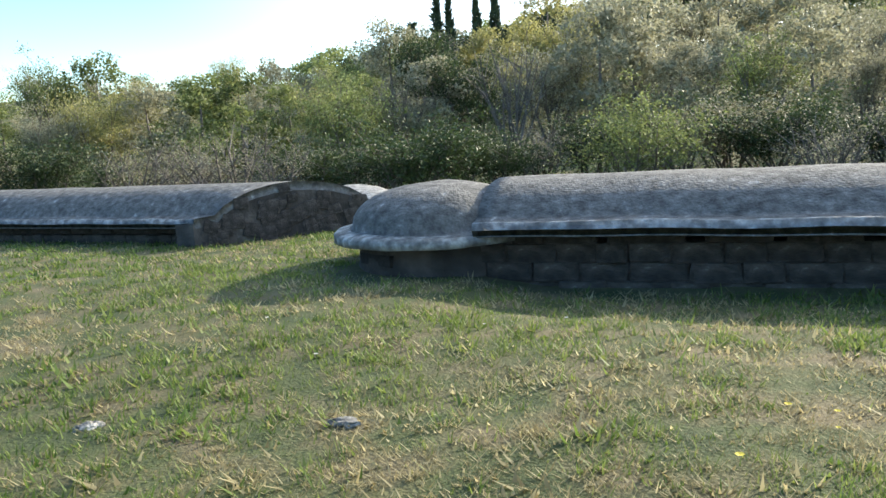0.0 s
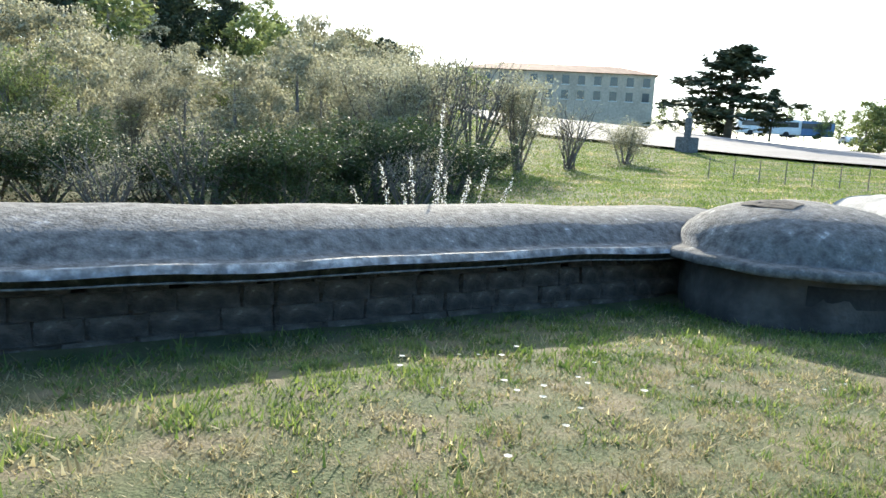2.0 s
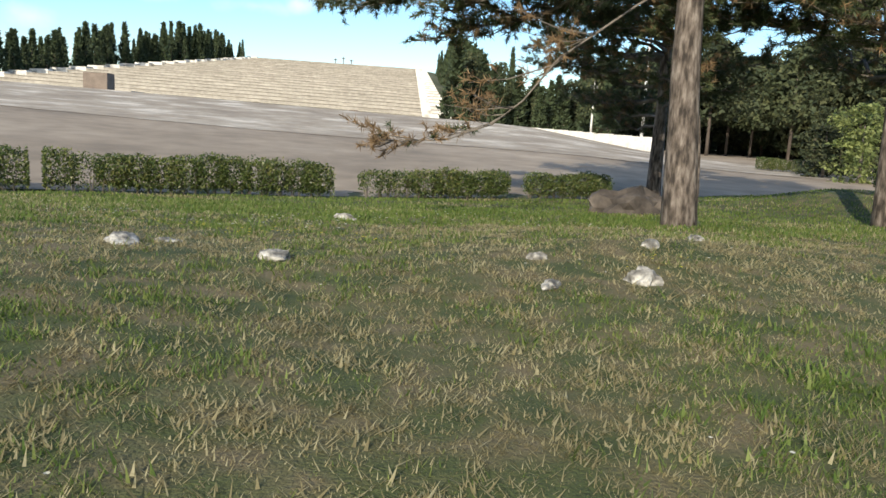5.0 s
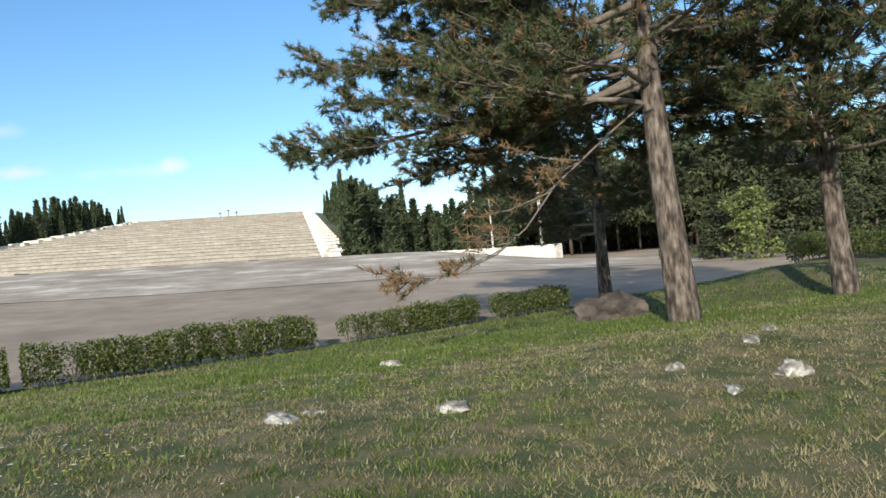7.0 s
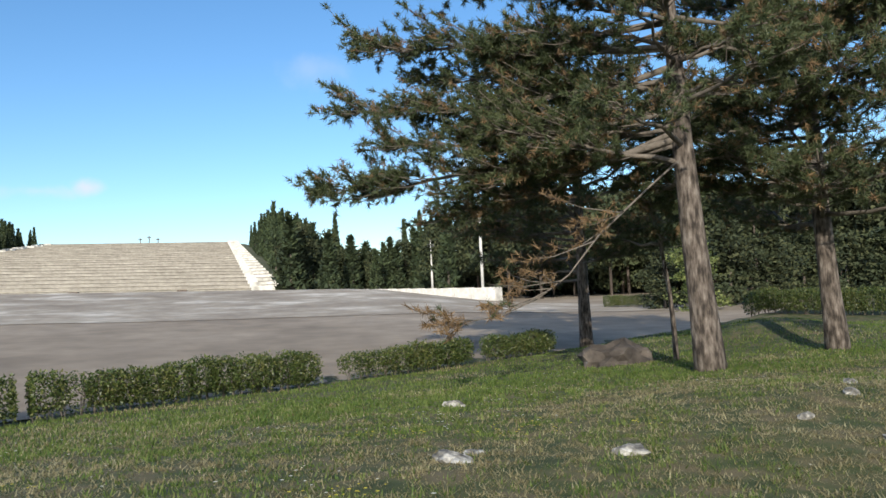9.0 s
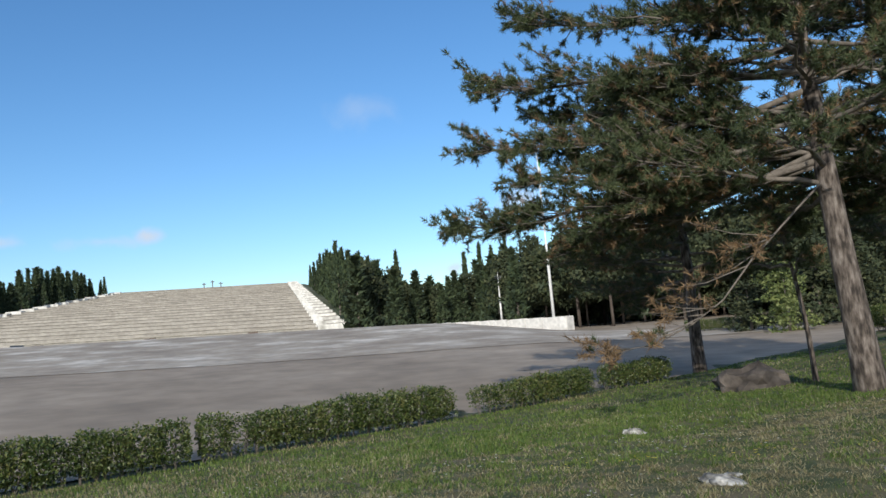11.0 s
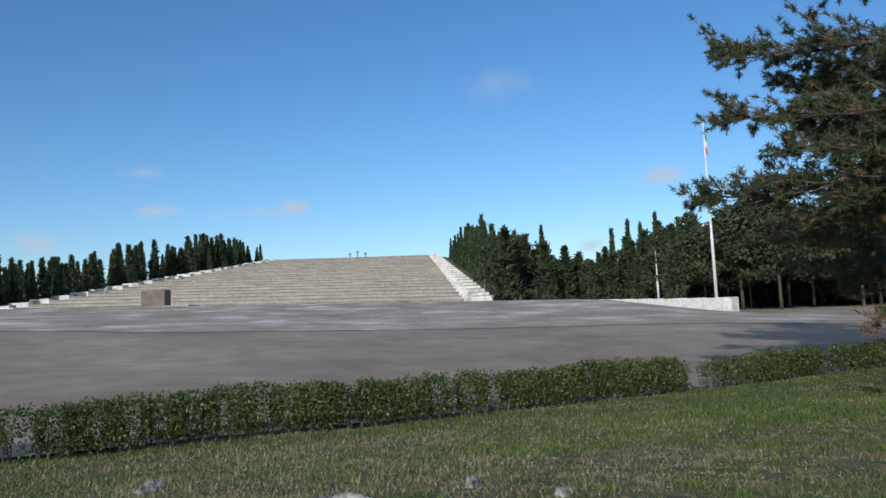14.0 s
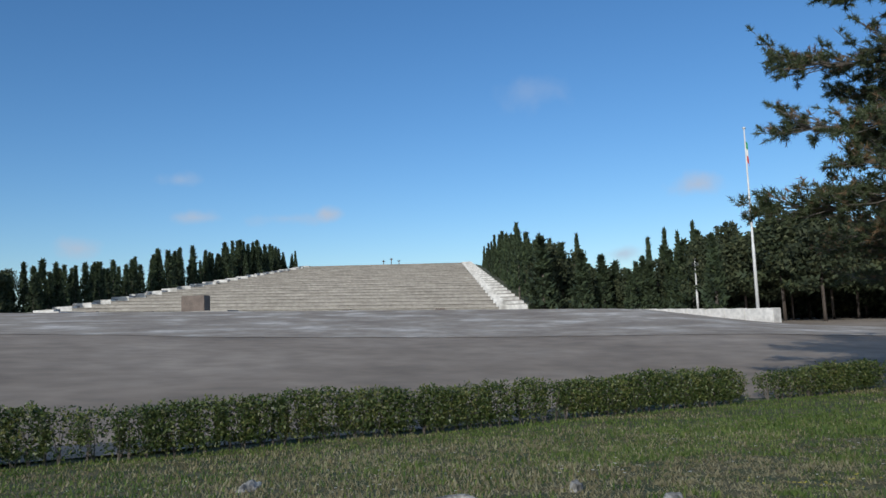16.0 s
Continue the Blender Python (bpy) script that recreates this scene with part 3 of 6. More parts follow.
def build_roof(name, path, lip_mat, mat, parent, rise=0.33, width=2.1, thick=0.10, rough=0.012, seed=0, skew=0.0):
    """A vaulted roof swept along path of (x, y, z); the profile goes away to the left of the way walked."""
    prof = roof_profile(rise, width)
    verts, faces, lip = [], [], []
    n = len(prof)
    for i, p in enumerate(path):
        a, b = Vector(path[max(i - 1, 0)]), Vector(path[min(i + 1, len(path) - 1)])
        d = (b - a).normalized()
        side = Vector((-d.y, d.x, 0)).normalized()
        slant = skew * max(0.0, 1 - (len(path) - 1 - i) / 6)
        p = Vector(p)
        for k, (y, z) in enumerate(prof):
            j = Vector((noise.noise((p[0] * 1.7 + seed, k * 0.7, 1)), noise.noise((p[0] * 1.7 + seed, k * 0.7, 5)), noise.noise((p[0] * 1.3 + seed, k * 0.5, 9)))) * rough
            verts.append(p + side * y + d * slant * (y - width / 2) + Vector((0, 0, z)) + j)
        for k, (y, z) in enumerate(prof):
            verts.append(p + side * min(max(y, 0.02), width - 0.02) + d * slant * (y - width / 2) + Vector((0, 0, z - thick if 0 < k < n - 1 else z - 0.05)))
    m = 2 * n
    for i in range(len(path) - 1):
        for k in range(n - 1):
            f = (i * m + k, i * m + k + 1, (i + 1) * m + k + 1, (i + 1) * m + k)
            faces.append(f[::-1])
            if k < 2 or k > n - 4:
                lip.append(len(faces) - 1)
            faces.append((i * m + n + k, i * m + n + k + 1, (i + 1) * m + n + k + 1, (i + 1) * m + n + k))
        faces.append((i * m, (i + 1) * m, (i + 1) * m + n, i * m + n))
        faces.append((i * m + n - 1, i * m + 2 * n - 1, (i + 1) * m + 2 * n - 1, (i + 1) * m + n - 1))
    for i in (0, len(path) - 1):
        for k in range(n - 1):
            faces.append((i * m + k, i * m + k + 1, i * m + n + k + 1, i * m + n + k))
    me = mesh(name, verts, faces, mat, True)
    me.materials.append(lip_mat)
    for i in lip:
        me.polygons[i].material_index = 1
    return piece(name, me, parent)


STONE_MESHES = []
rs = random.Random(5)
for i in range(6):
    bm = box_bm(1, 1, 1, 0.0, False)
    bmesh.ops.bevel(bm, geom=bm.edges[:], offset=0.07, segments=1, affect="EDGES")
    for v in bm.verts:
        v.co += Vector((rs.uniform(-0.03, 0.03), rs.uniform(-0.06, 0.06), rs.uniform(-0.04, 0.04)))
    me = bpy.data.meshes.new("stone")
    bm.to_mesh(me)
    bm.free()
    me.materials.append(M_MASON)
    STONE_MESHES.append(me)


def stone_wall(parent, x0, x1, y, z0, z1, rows, holes, rng, inv, seed_len=0.42):
    """Courses of single stones along x, facing +y, with openings left at holes (x, half width, row)."""
    h = (z1 - z0) / rows
    for r in range(rows):
        x = x0 + rng.uniform(-0.2, 0)
        while x < x1:
            w = rng.uniform(0.7, 1.45) * seed_len
            cut = [hx for hx, hw, hr in holes if hr == r and x < hx + hw and x + w > hx - hw]
            if cut:
                hx = cut[0]
                hw = [q[1] for q in holes if q[0] == hx][0]
                if hx - hw - x > 0.08:
                    w = hx - hw - x
                else:
                    x = hx + hw
                    continue
            o = piece("stone", rng.choice(STONE_MESHES), parent, "", Matrix.Translation(inv) @ Matrix.LocRotScale((x + w / 2, y - 0.12 + rng.uniform(-0.015, 0.02), z0 + (r + 0.5) * h), None, (w + 0.012, 0.26, h + 0.010)))
            x += w


def lookout(name, centre, radius, flange_z, top_z, ground, label, parent_inv, parent, hole=None, slit=None, flat=1.0, yaw=0.0, lip=None):
    """A low domed cap with an overhanging rim on a round wall."""
    c = Vector(centre)
    prof = [(radius - 0.06, -0.05), (radius, -0.04), (radius, 0.02), (radius - 0.03, 0.045), (radius - 0.15, 0.06)]
    rise = top_z - flange_z
    for i in range(9):
        w = math.pi / 2 * (i / 8)
        prof.append(((radius - 0.18) * math.cos(w) + 0.001, 0.07 + (rise - 0.07) * math.sin(w) ** 0.9))
    v, f = lathe(prof, 48)
    v = [Vector((x * (1.0), y * flat, z)) for x, y, z in v]
    v = [Vector((p.x + 0.02 * noise.noise((p.x * 2, p.y * 2, p.z + 4)), p.y + 0.02 * noise.noise((p.x * 2, p.y * 2, p.z + 9)), p.z + 0.015 * noise.noise((p.x * 3, p.y * 3, 2)))) for p in v]
    me = mesh("dome_cap", v, f, M_CONC, True)
    me.materials.append(lip or M_LIP)
    for pol in me.polygons:
        if pol.index < 48 * 4:
            pol.material_index = 1
    cap = piece("dome_cap", me, parent, "lichen-spotted concrete cap", Matrix.Translation(parent_inv + Vector((c.x, c.y, flange_z))) @ pose(0, 0, 0, 0, 0, yaw))
    rw = radius - 0.24
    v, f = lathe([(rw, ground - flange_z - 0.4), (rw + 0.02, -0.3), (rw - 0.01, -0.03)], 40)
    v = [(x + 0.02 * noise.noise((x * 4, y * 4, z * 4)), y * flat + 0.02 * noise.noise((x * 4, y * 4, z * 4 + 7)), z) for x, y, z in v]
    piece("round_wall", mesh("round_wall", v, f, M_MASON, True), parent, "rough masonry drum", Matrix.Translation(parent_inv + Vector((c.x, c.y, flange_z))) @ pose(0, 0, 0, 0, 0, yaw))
    return cap


def build_trench():
    root = tagged(new("covered_trench"), "covered war trench with vaulted concrete roof and masonry wall", "trench")
    root.location = (1, -14, 0.7)
    inv = -Vector(root.location)
    path = []
    for i in range(61):
        t = i / 60
        x = -4.3 + t * 9.22
        path.append(Vector((x, TRENCH_Y + 0.05 * noise.noise((x * 0.4, 0, 0)) + 0.02 * math.sin(x), FLANGE_Z - 0.06 + 0.02 * noise.noise((x, 3, 0)))) + inv)
    path = path[::-1]
    # walked from +x to -x the profile lies to the left, away from the lawn
    build_roof("roof", path, M_LIP, M_CONC, root, 0.26, 2.1, 0.12, 0.009)
    rng = random.Random(3)
    xs = [2.56, 1.95, 1.34, 0.65, -0.05, -0.84, -1.6, -2.3, 3.2, 3.9]
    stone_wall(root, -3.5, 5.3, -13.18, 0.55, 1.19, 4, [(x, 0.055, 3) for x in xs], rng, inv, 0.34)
    # dark backing board: shade of the wall holes is in its colour
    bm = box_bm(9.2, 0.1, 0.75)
    part("hole_shade_backing", bm, M_RECESS_SHADE, root, "", Matrix.Translation(inv) @ pose(0.9, -13.5, 0.45))
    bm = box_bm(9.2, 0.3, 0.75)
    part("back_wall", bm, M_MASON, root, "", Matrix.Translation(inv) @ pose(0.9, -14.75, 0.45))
    lookout("east", (5.5, -13.72, 0), 1.02, 1.10, 1.55, 0.7, "", inv, root)
    lookout("west", (-3.85, -12.3, 0), 1.32, 1.2, 1.76, 0.75, "", inv, root, lip=M_CONC)
    # firing slits and the broken patch in the cap: dark sheets painted for the shade inside
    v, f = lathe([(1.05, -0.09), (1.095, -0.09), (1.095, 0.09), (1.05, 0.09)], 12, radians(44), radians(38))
    piece("firing_slit", mesh("firing_slit", v, f, M_RECESS_SHADE), root, "firing slit, its shade painted dark", Matrix.Translation(inv) @ pose(-3.85, -12.3, 0.99))
    part("firing_slit", box_bm(0.45, 0.1, 0.10, 0, False), M_RECESS_SHADE, root, "firing slit, its shade painted dark", Matrix.Translation(inv) @ pose(5.87, -13.08, 0.92, 0, 0, -30))
    # the broken patch follows the curve of the cap
    def cap_z(x, y):
        q = min(1.0, math.hypot(x + 3.85, y + 12.3) / 1.14)
        return 1.27 + 0.49 * math.sqrt(1 - q * q) ** 0.9

    v = []
    for ring in range(5):
        for k in range(24):
            w = 2 * math.pi * k / 24
            s = (1 - ring / 5) * (1 + 0.35 * noise.noise((math.cos(w) * 1.7, math.sin(w) * 1.7, 1)))
            x, y = -3.42 + 0.20 * s * math.cos(w), -12.36 + 0.30 * s * math.sin(w)
            v.append(Vector((x, y, cap_z(x, y) + 0.012 + 0.012 * noise.noise((x * 30, y * 30, 0)))) + inv)
    v.append(Vector((-3.42, -12.36, cap_z(-3.42, -12.36) + 0.012)) + inv)
    f = [(r * 24 + k, r * 24 + (k + 1) % 24, (r + 1) * 24 + (k + 1) % 24, (r + 1) * 24 + k) for r in range(4) for k in range(24)] + [(96 + k, 96 + (k + 1) % 24, 120) for k in range(24)]
    piece("broken_patch", mesh("broken_patch", v, f, M_RECESS_SHADE), root, "broken open patch, its shade painted dark")
    return root


build_trench()


def vault(a, b, width, rise, ground, label, group, mat=M_CONC_PALE, thick=0.14, seed=0, sag=0.0, legs=0.25):
    """A broken piece of barrel vault over an open trench from a to b, with side walls, a floor painted dark and a dark
    sheet across for the shade inside.
    """
    a, b = Vector((*a, ground)), Vector((*b, ground))
    root = tagged(new("vault_fragment"), label, "trench", group)
    root.location = a
    d = (b - a).normalized()
    side = Vector((-d.y, d.x, 0))
    verts, faces = [], []
    n, m = 13, 13
    for i in range(n):
        t = i / (n - 1)
        c = (b - a) * t
        k2 = 1 + 0.12 * noise.noise((t * 3, seed, 0))
        for ring in (0, thick):
            for k in range(m):
                w = math.pi * k / (m - 1)
                r = width / 2 - ring
                h = (rise - ring) * k2
                z = legs + math.sin(w) ** 0.8 * h - sag * math.sin(math.pi * t) + 0.03 * noise.noise((t * 6, k, seed))
                verts.append(c + side * (math.cos(w) * r) + Vector((0, 0, z)) + d * (0.10 * noise.noise((k * 0.6, seed, i * 9)) if i in (0, n - 1) else 0))
    q = 2 * m
    for i in range(n - 1):
        for k in range(m - 1):
            faces.append((i * q + k, i * q + k + 1, (i + 1) * q + k + 1, (i + 1) * q + k))
            faces.append((i * q + m + k, (i + 1) * q + m + k, (i + 1) * q + m + k + 1, i * q + m + k + 1))
    for i in (0, n - 1):
        for k in range(m - 1):
            faces.append((i * q + k, i * q + m + k, i * q + m + k + 1, i * q + k + 1))
    for i in range(n - 1):
        for k in (0, m - 1):
            faces.append((i * q + k, (i + 1) * q + k, (i + 1) * q + m + k, i * q + m + k))
    piece("barrel_shell", mesh("barrel_shell", verts, faces, mat, True), root)
    L = (b - a).length
    yaw = math.degrees(math.atan2(d.y, d.x))
    rng = random.Random(seed)
    for s in (-1, 1):
        for k in range(int(L / 0.45) + 1):
            o = piece("stone", rng.choice(STONE_MESHES), root, "", pose(0, 0, 0, 0, 0, yaw) @ Matrix.LocRotScale((k * 0.45, s * (width / 2 - 0.08), legs / 2 - 0.05), None, (0.46, 0.3, legs + 0.2)))
    # floor and added cross sheet, both coloured near-black as the vault's inner shade
    part("shade_painted_floor", box_bm(L - 0.3, width - 0.3, 0.06), M_RECESS_SHADE, root, "", pose(0, 0, 0, 0, 0, yaw) @ pose(L / 2 + 0.1, 0, 0.0))
    part("mouth_shade_sheet", box_bm(0.2, width - 0.25, rise + legs - 0.2), M_RECESS_SHADE, root, "", pose(0, 0, 0, 0, 0, yaw) @ pose(min(1.2, L * 0.5), 0, -0.05))
    return root


G_V = "broken vaults over the old trenches"
vault((-9.75, -13.25), (-11.4, -15.6), 1.65, 0.46, 0.90, "broken arched concrete vault with a dark open end", G_V, seed=1)
vault((-14.5, -11.3), (-17.4, -14.6), 1.7, 0.50, 0.95, "sagging pale concrete vault with an open end", G_V, seed=2, sag=0.12)
vault((-25.2, -7.4), (-28.9, -12.9), 1.9, 0.62, 1.05, "long pale vault with curled broken edge", G_V, seed=3, sag=0.12)
vault((-28.3, -5.6), (-33.0, -9.5), 1.9, 0.55, 1.25, "pale vault behind the open trench", G_V, seed=4)
vault((-36.5, -19.0), (-40.0, -26.0), 2.0, 0.6, 1.3, "pale broken vault out in the field", G_V, seed=6)
# the neighbouring trench that ends in a stone gable
def build_side_trench():
    root = tagged(new("covered_trench"), "second covered trench with a rubble gable end and concrete roof", "trench")
    root.location = (11, -15, 0.7)
    inv = -Vector(root.location)
    a, b = Vector((8.45, -14.85, 1.02)), Vector((22.0, -15.9, 1.08))
    path = [b.lerp(a, i / 40) + inv for i in range(41)]
    build_roof("roof", path, M_LIP, M_CONC, root, 0.34, 2.0, 0.12, 0.02, 7, 0.9)
    d = (a - b).normalized()
    side = Vector((-d.y, d.x, 0))
    yaw = math.degrees(math.atan2(d.y, d.x))
    prof = roof_profile(0.34, 2.0)
    v = [a + side * y + d * 0.9 * (y - 1) + Vector((0, 0, z - 0.02)) for y, z in prof] + [a + side * 2.0 + d * 0.9 + Vector((0, 0, -0.9)), a - d * 0.9 + Vector((0, 0, -0.9))]
    v2 = [q - d * 0.3 for q in v]
    n = len(v)
    f = [tuple(range(n)), tuple(range(2 * n - 1, n - 1, -1))] + [(i, (i + 1) % n, n + (i + 1) % n, n + i) for i in range(n)]
    piece("gable_wall", mesh("gable_wall", [q + inv for q in v + v2], f, M_MASON), root, "rubble stone gable")
    mid = (a + b) / 2 + side * 0.42
    part("side_wall", box_bm((a - b).length - 1.6, 0.2, 0.9), M_MASON, root, "", Matrix.Translation(inv) @ pose(mid.x - d.x * 0.7, mid.y - d.y * 0.7, 0.25, 0, 0, yaw))
    rng = random.Random(9)
    for r in range(3):
        for k in range(26):
            w = 0.42
            if (k + 1) * w > 11.5 or k < 2:
                continue
            c = a - d * (k * w + 0.3 + (r % 2) * 0.2) + side * 0.34
            piece("stone", rng.choice(STONE_MESHES), root, "", Matrix.Translation(inv) @ Matrix.LocRotScale((c.x, c.y, 0.52 + r * 0.22), Euler((0, 0, radians(yaw))), (w - 0.015, 0.2, 0.205)))
    for i in range(60):
        y = rng.uniform(0.15, 1.85)
        top = np.interp(y, [q[0] for q in prof], [q[1] for q in prof])
        s = rng.uniform(0.10, 0.22)
        z = rng.uniform(-0.55, top - 0.06 - s * 0.6)
        c = a + side * y + d * (0.9 * (y - 1) - 0.03)
        piece("stone", rng.choice(STONE_MESHES), root, "", Matrix.Translation(inv) @ Matrix.LocRotScale((c.x, c.y, 1.1 + z), Euler((rng.uniform(-0.06, 0.06), rng.uniform(-0.4, 0.4), radians(yaw + 48))), (s * 1.3, 0.09, s)))


build_side_trench()
vault((8.2, -18.9), (10.6, -21.8), 1.6, 0.40, 0.25, "pale curled vault fragment behind the trenches", G_V, M_LIP, seed=8)


def kerb_wall(points, height, width, label):
    """A low rubble kerb along points: single stones."""
    root = tagged(new("trench_kerb"), label, "kerb")
    root.location = (*points[0], ground_z(*points[0]))
    rng = random.Random(len(points))
    for (x0, y0), (x1, y1) in zip(points, points[1:]):
        L = math.hypot(x1 - x0, y1 - y0)
        yaw = math.atan2(y1 - y0, x1 - x0)
        s = 0.0
        while s < L:
            w = rng.uniform(0.4, 0.9)
            x, y = x0 + (x1 - x0) * (s + w / 2) / L, y0 + (y1 - y0) * (s + w / 2) / L
            h = height * rng.uniform(0.75, 1.2)
            o = piece("stone", rng.choice(STONE_MESHES), root, "", Matrix.LocRotScale(Vector((x, y, ground_z(x, y) + h / 2 - 0.08)) - root.location, Euler((rng.uniform(-0.06, 0.06), rng.uniform(-0.06, 0.06), yaw + rng.uniform(-0.08, 0.08))), (w, width * rng.uniform(0.8, 1.1), h + 0.1)))
            s += w


kerb_wall([(-6.3, -13.2), (-9.0, -12.6), (-15.5, -10.0), (-24.5, -7.0)], 0.26, 0.5, "low grey stone kerb along the open trench")
kerb_wall([(-9.5, -15.5), (-15.5, -13.2), (-24.5, -9.2)], 0.32, 0.5, "crumbling stone kerb on the far trench edge")
kerb_wall([(-25.3, -6.3), (-23.6, -4.6), (-22.6, -3.6), (-26.5, -2.4)], 0.62, 0.4, "low dark concrete wall around the trench mouth")


# ---- hedge ----
def hedge(points, height, depth, label, seed, thin=0.0, group="clipped hedge along the forecourt"):
    """One clipped length of hedge: stems and a mass of small leaves."""
    rng = np.random.default_rng(seed)
    L = sum(math.hypot(b[0] - a[0], b[1] - a[1]) for a, b in zip(points, points[1:]))
    root = tagged(new("hedge"), label, "hedge", group)
    x0, y0 = points[0]
    root.location = (x0, y0, ground_z(x0, y0))
    cum = np.concatenate([[0], np.cumsum([math.hypot(b[0] - a[0], b[1] - a[1]) for a, b in zip(points, points[1:])])])
    px, py = [p[0] for p in points], [p[1] for p in points]

    def place(s, off, h):
        x, y = np.interp(s, cum, px), np.interp(s, cum, py)
        e = 0.2
        dx, dy = np.interp(s + e, cum, px) - np.interp(s - e, cum, px), np.interp(s + e, cum, py) - np.interp(s - e, cum, py)
        q = math.hypot(dx, dy) or 1
        X, Y = x - dy / q * off, y + dx / q * off
        return np.array((X - x0, Y - y0, ground_z(X, Y) - root.location.z + h))

    sg = np.linspace(0, L, max(2, int(L / 0.5)))
    line = np.array([place(s, 0.0, 0.0) for s in sg])
    nrm = np.array([place(s, 1.0, 0.0) for s in sg]) - line
    nrm[:, 2] = 0
    cs = []
    bushes = max(2, int(round(L / 0.62)))
    for i in range(bushes):
        s0 = (i + 0.5) * L / bushes + rng.uniform(-0.12, 0.12)
        weak = noise.noise((s0 * 0.55, seed + 3.0, 5.0)) < -0.30 + thin
        hi = height * rng.uniform(0.98, 1.10) * (0.93 if weak else 1.0)
        m = 1100 if weak else 2200 if x0 > -17 else 1300
        q = rng.normal(size=(m, 3))
        q /= (np.abs(q) ** 3.2).sum(1)[:, None] ** (1 / 3.2)
        q *= rng.uniform(0.62, 1.04, (m, 1))
        lump = np.array([1 + 0.22 * noise.noise((a * 2.2 + i * 3.1, b * 2.2, c * 2.2 + seed)) for a, b, c in q])
        q *= lump[:, None]
        low = (0.55 + q[:, 2] * 0.46) < (0.40 if weak else 0.17)
        q = q[~(low & (rng.uniform(size=m) < 0.62))]
        ss = np.clip(s0 + q[:, 0] * rng.uniform(0.42, 0.56), 0.02, L - 0.02)
        off = q[:, 1] * depth / 2 * rng.uniform(0.85, 1.08)
        hz = hi * (0.55 + 0.46 * q[:, 2])
        c = np.stack([np.interp(ss, sg, line[:, k]) + np.interp(ss, sg, nrm[:, k]) * off for k in range(3)], 1)
        c[:, 2] += hz
        cs.append(c)
    piece("foliage", soup("foliage", leaf_tris(rng, np.concatenate(cs), 0.042, 0, 1.5), M_HEDGE), root)
    geos = []
    for k in range(int(L / 0.28)):
        s = (k + 0.5) * 0.28 + rng.uniform(-0.08, 0.08)
        a = place(s, rng.uniform(-0.1, 0.1), -0.1)
        for j in range(3):
            b = place(s + rng.uniform(-0.15, 0.15), rng.uniform(-0.25, 0.25), height * rng.uniform(0.6, 0.95))
            geos.append(tube([a, (a + b) / 2 + rng.normal(size=3) * 0.03, b], [0.018, 0.012, 0.005], 4))
    v, f = join_geo(geos)
    piece("stemwork", mesh("stemwork", v, f, M_TWIG), root)
    return root


HL = HEDGE_LINE


def hedge_run(x0, x1, height, seed, label, thin=0.0, depth=0.85):
    xs = [x0] + [x for x, _ in HL if x0 < x < x1] + [x1]
    return hedge([(x, lerp_table(HL, x)) for x in xs], height, depth, label, seed, thin)


LH = "dense dark green clipped hedge beside the asphalt forecourt"
LT = "clipped hedge with thin leggy gaps beside the asphalt"
hedge_run(-36, -33.2, 0.85, 1, LH)
hedge_run(-32.7, -29.2, 0.9, 2, LH)
hedge_run(-29, -22.0, 0.95, 3, LH)
hedge_run(-21.4, -16.6, 0.95, 4, LH)
hedge_run(-16.3, -11.08, 1.0, 5, LH, 0.08)
hedge_run(-11.0, -4.65, 1.0, 6, LT, 0.06)
hedge_run(-4.35, 2.6, 0.96, 8, LT, 0.02)
hedge_run(3.5, 8.3, 0.88, 9, LH, 0.1)
hedge_run(9.1, 12.2, 0.86, 10, LH)
for x, y, s in ((-39.5, 0.2, 11), (-42.3, -0.4, 12), (-45.4, -1.2, 13)):
    hedge([(x, y), (x + 1.6, y + 0.35)], 0.85, 0.9, "short block of clipped hedge with bare stems", s, 0.25)
hedge([(26.0, 17.2), (26.2, 12.4), (27.0, 6.0)], 1.1, 1.0, "clipped hedge at the edge of the lawn", 14)
hedge([(40.0, 44.0), (60.0, 30.0)], 1.0, 1.2, "long low hedge below the pine wood", 15)


# ---- stones in the lawn ----
def rock(x, y, size, seed, label="weathered white limestone half sunk in the grass", mat=M_ROCK, sink=0.35, z=None):
    rng = random.Random(seed)
    bm = bmesh.new()
    bmesh.ops.create_icosphere(bm, subdivisions=3, radius=1)
    sx, sy, sz = size
    for v in bm.verts:
        p = v.co.copy()
        k = 1 + 0.38 * noise.noise(p * 1.6 + Vector((seed, 0, 0))) + 0.20 * noise.noise(p * 4.1 + Vector((0, seed, 0)))
        k = round(k * 7) / 7 * 0.45 + k * 0.55
        v.co = Vector((p.x * sx * k / 2, p.y * sy * k / 2, p.z * sz * k * 0.62))
    me = bpy.data.meshes.new("rock")
    bm.to_mesh(me)
    bm.free()
    me.materials.append(mat)
    zz = ground_z(x, y) if z is None else z
    return thing("rock", me, label, "rock", "limestone rocks in the lawn", m=pose(x, y, zz + sz * (0.5 - sink) * 0.6, rng.uniform(-8, 8), rng.uniform(-8, 8), rng.uniform(0, 360)))


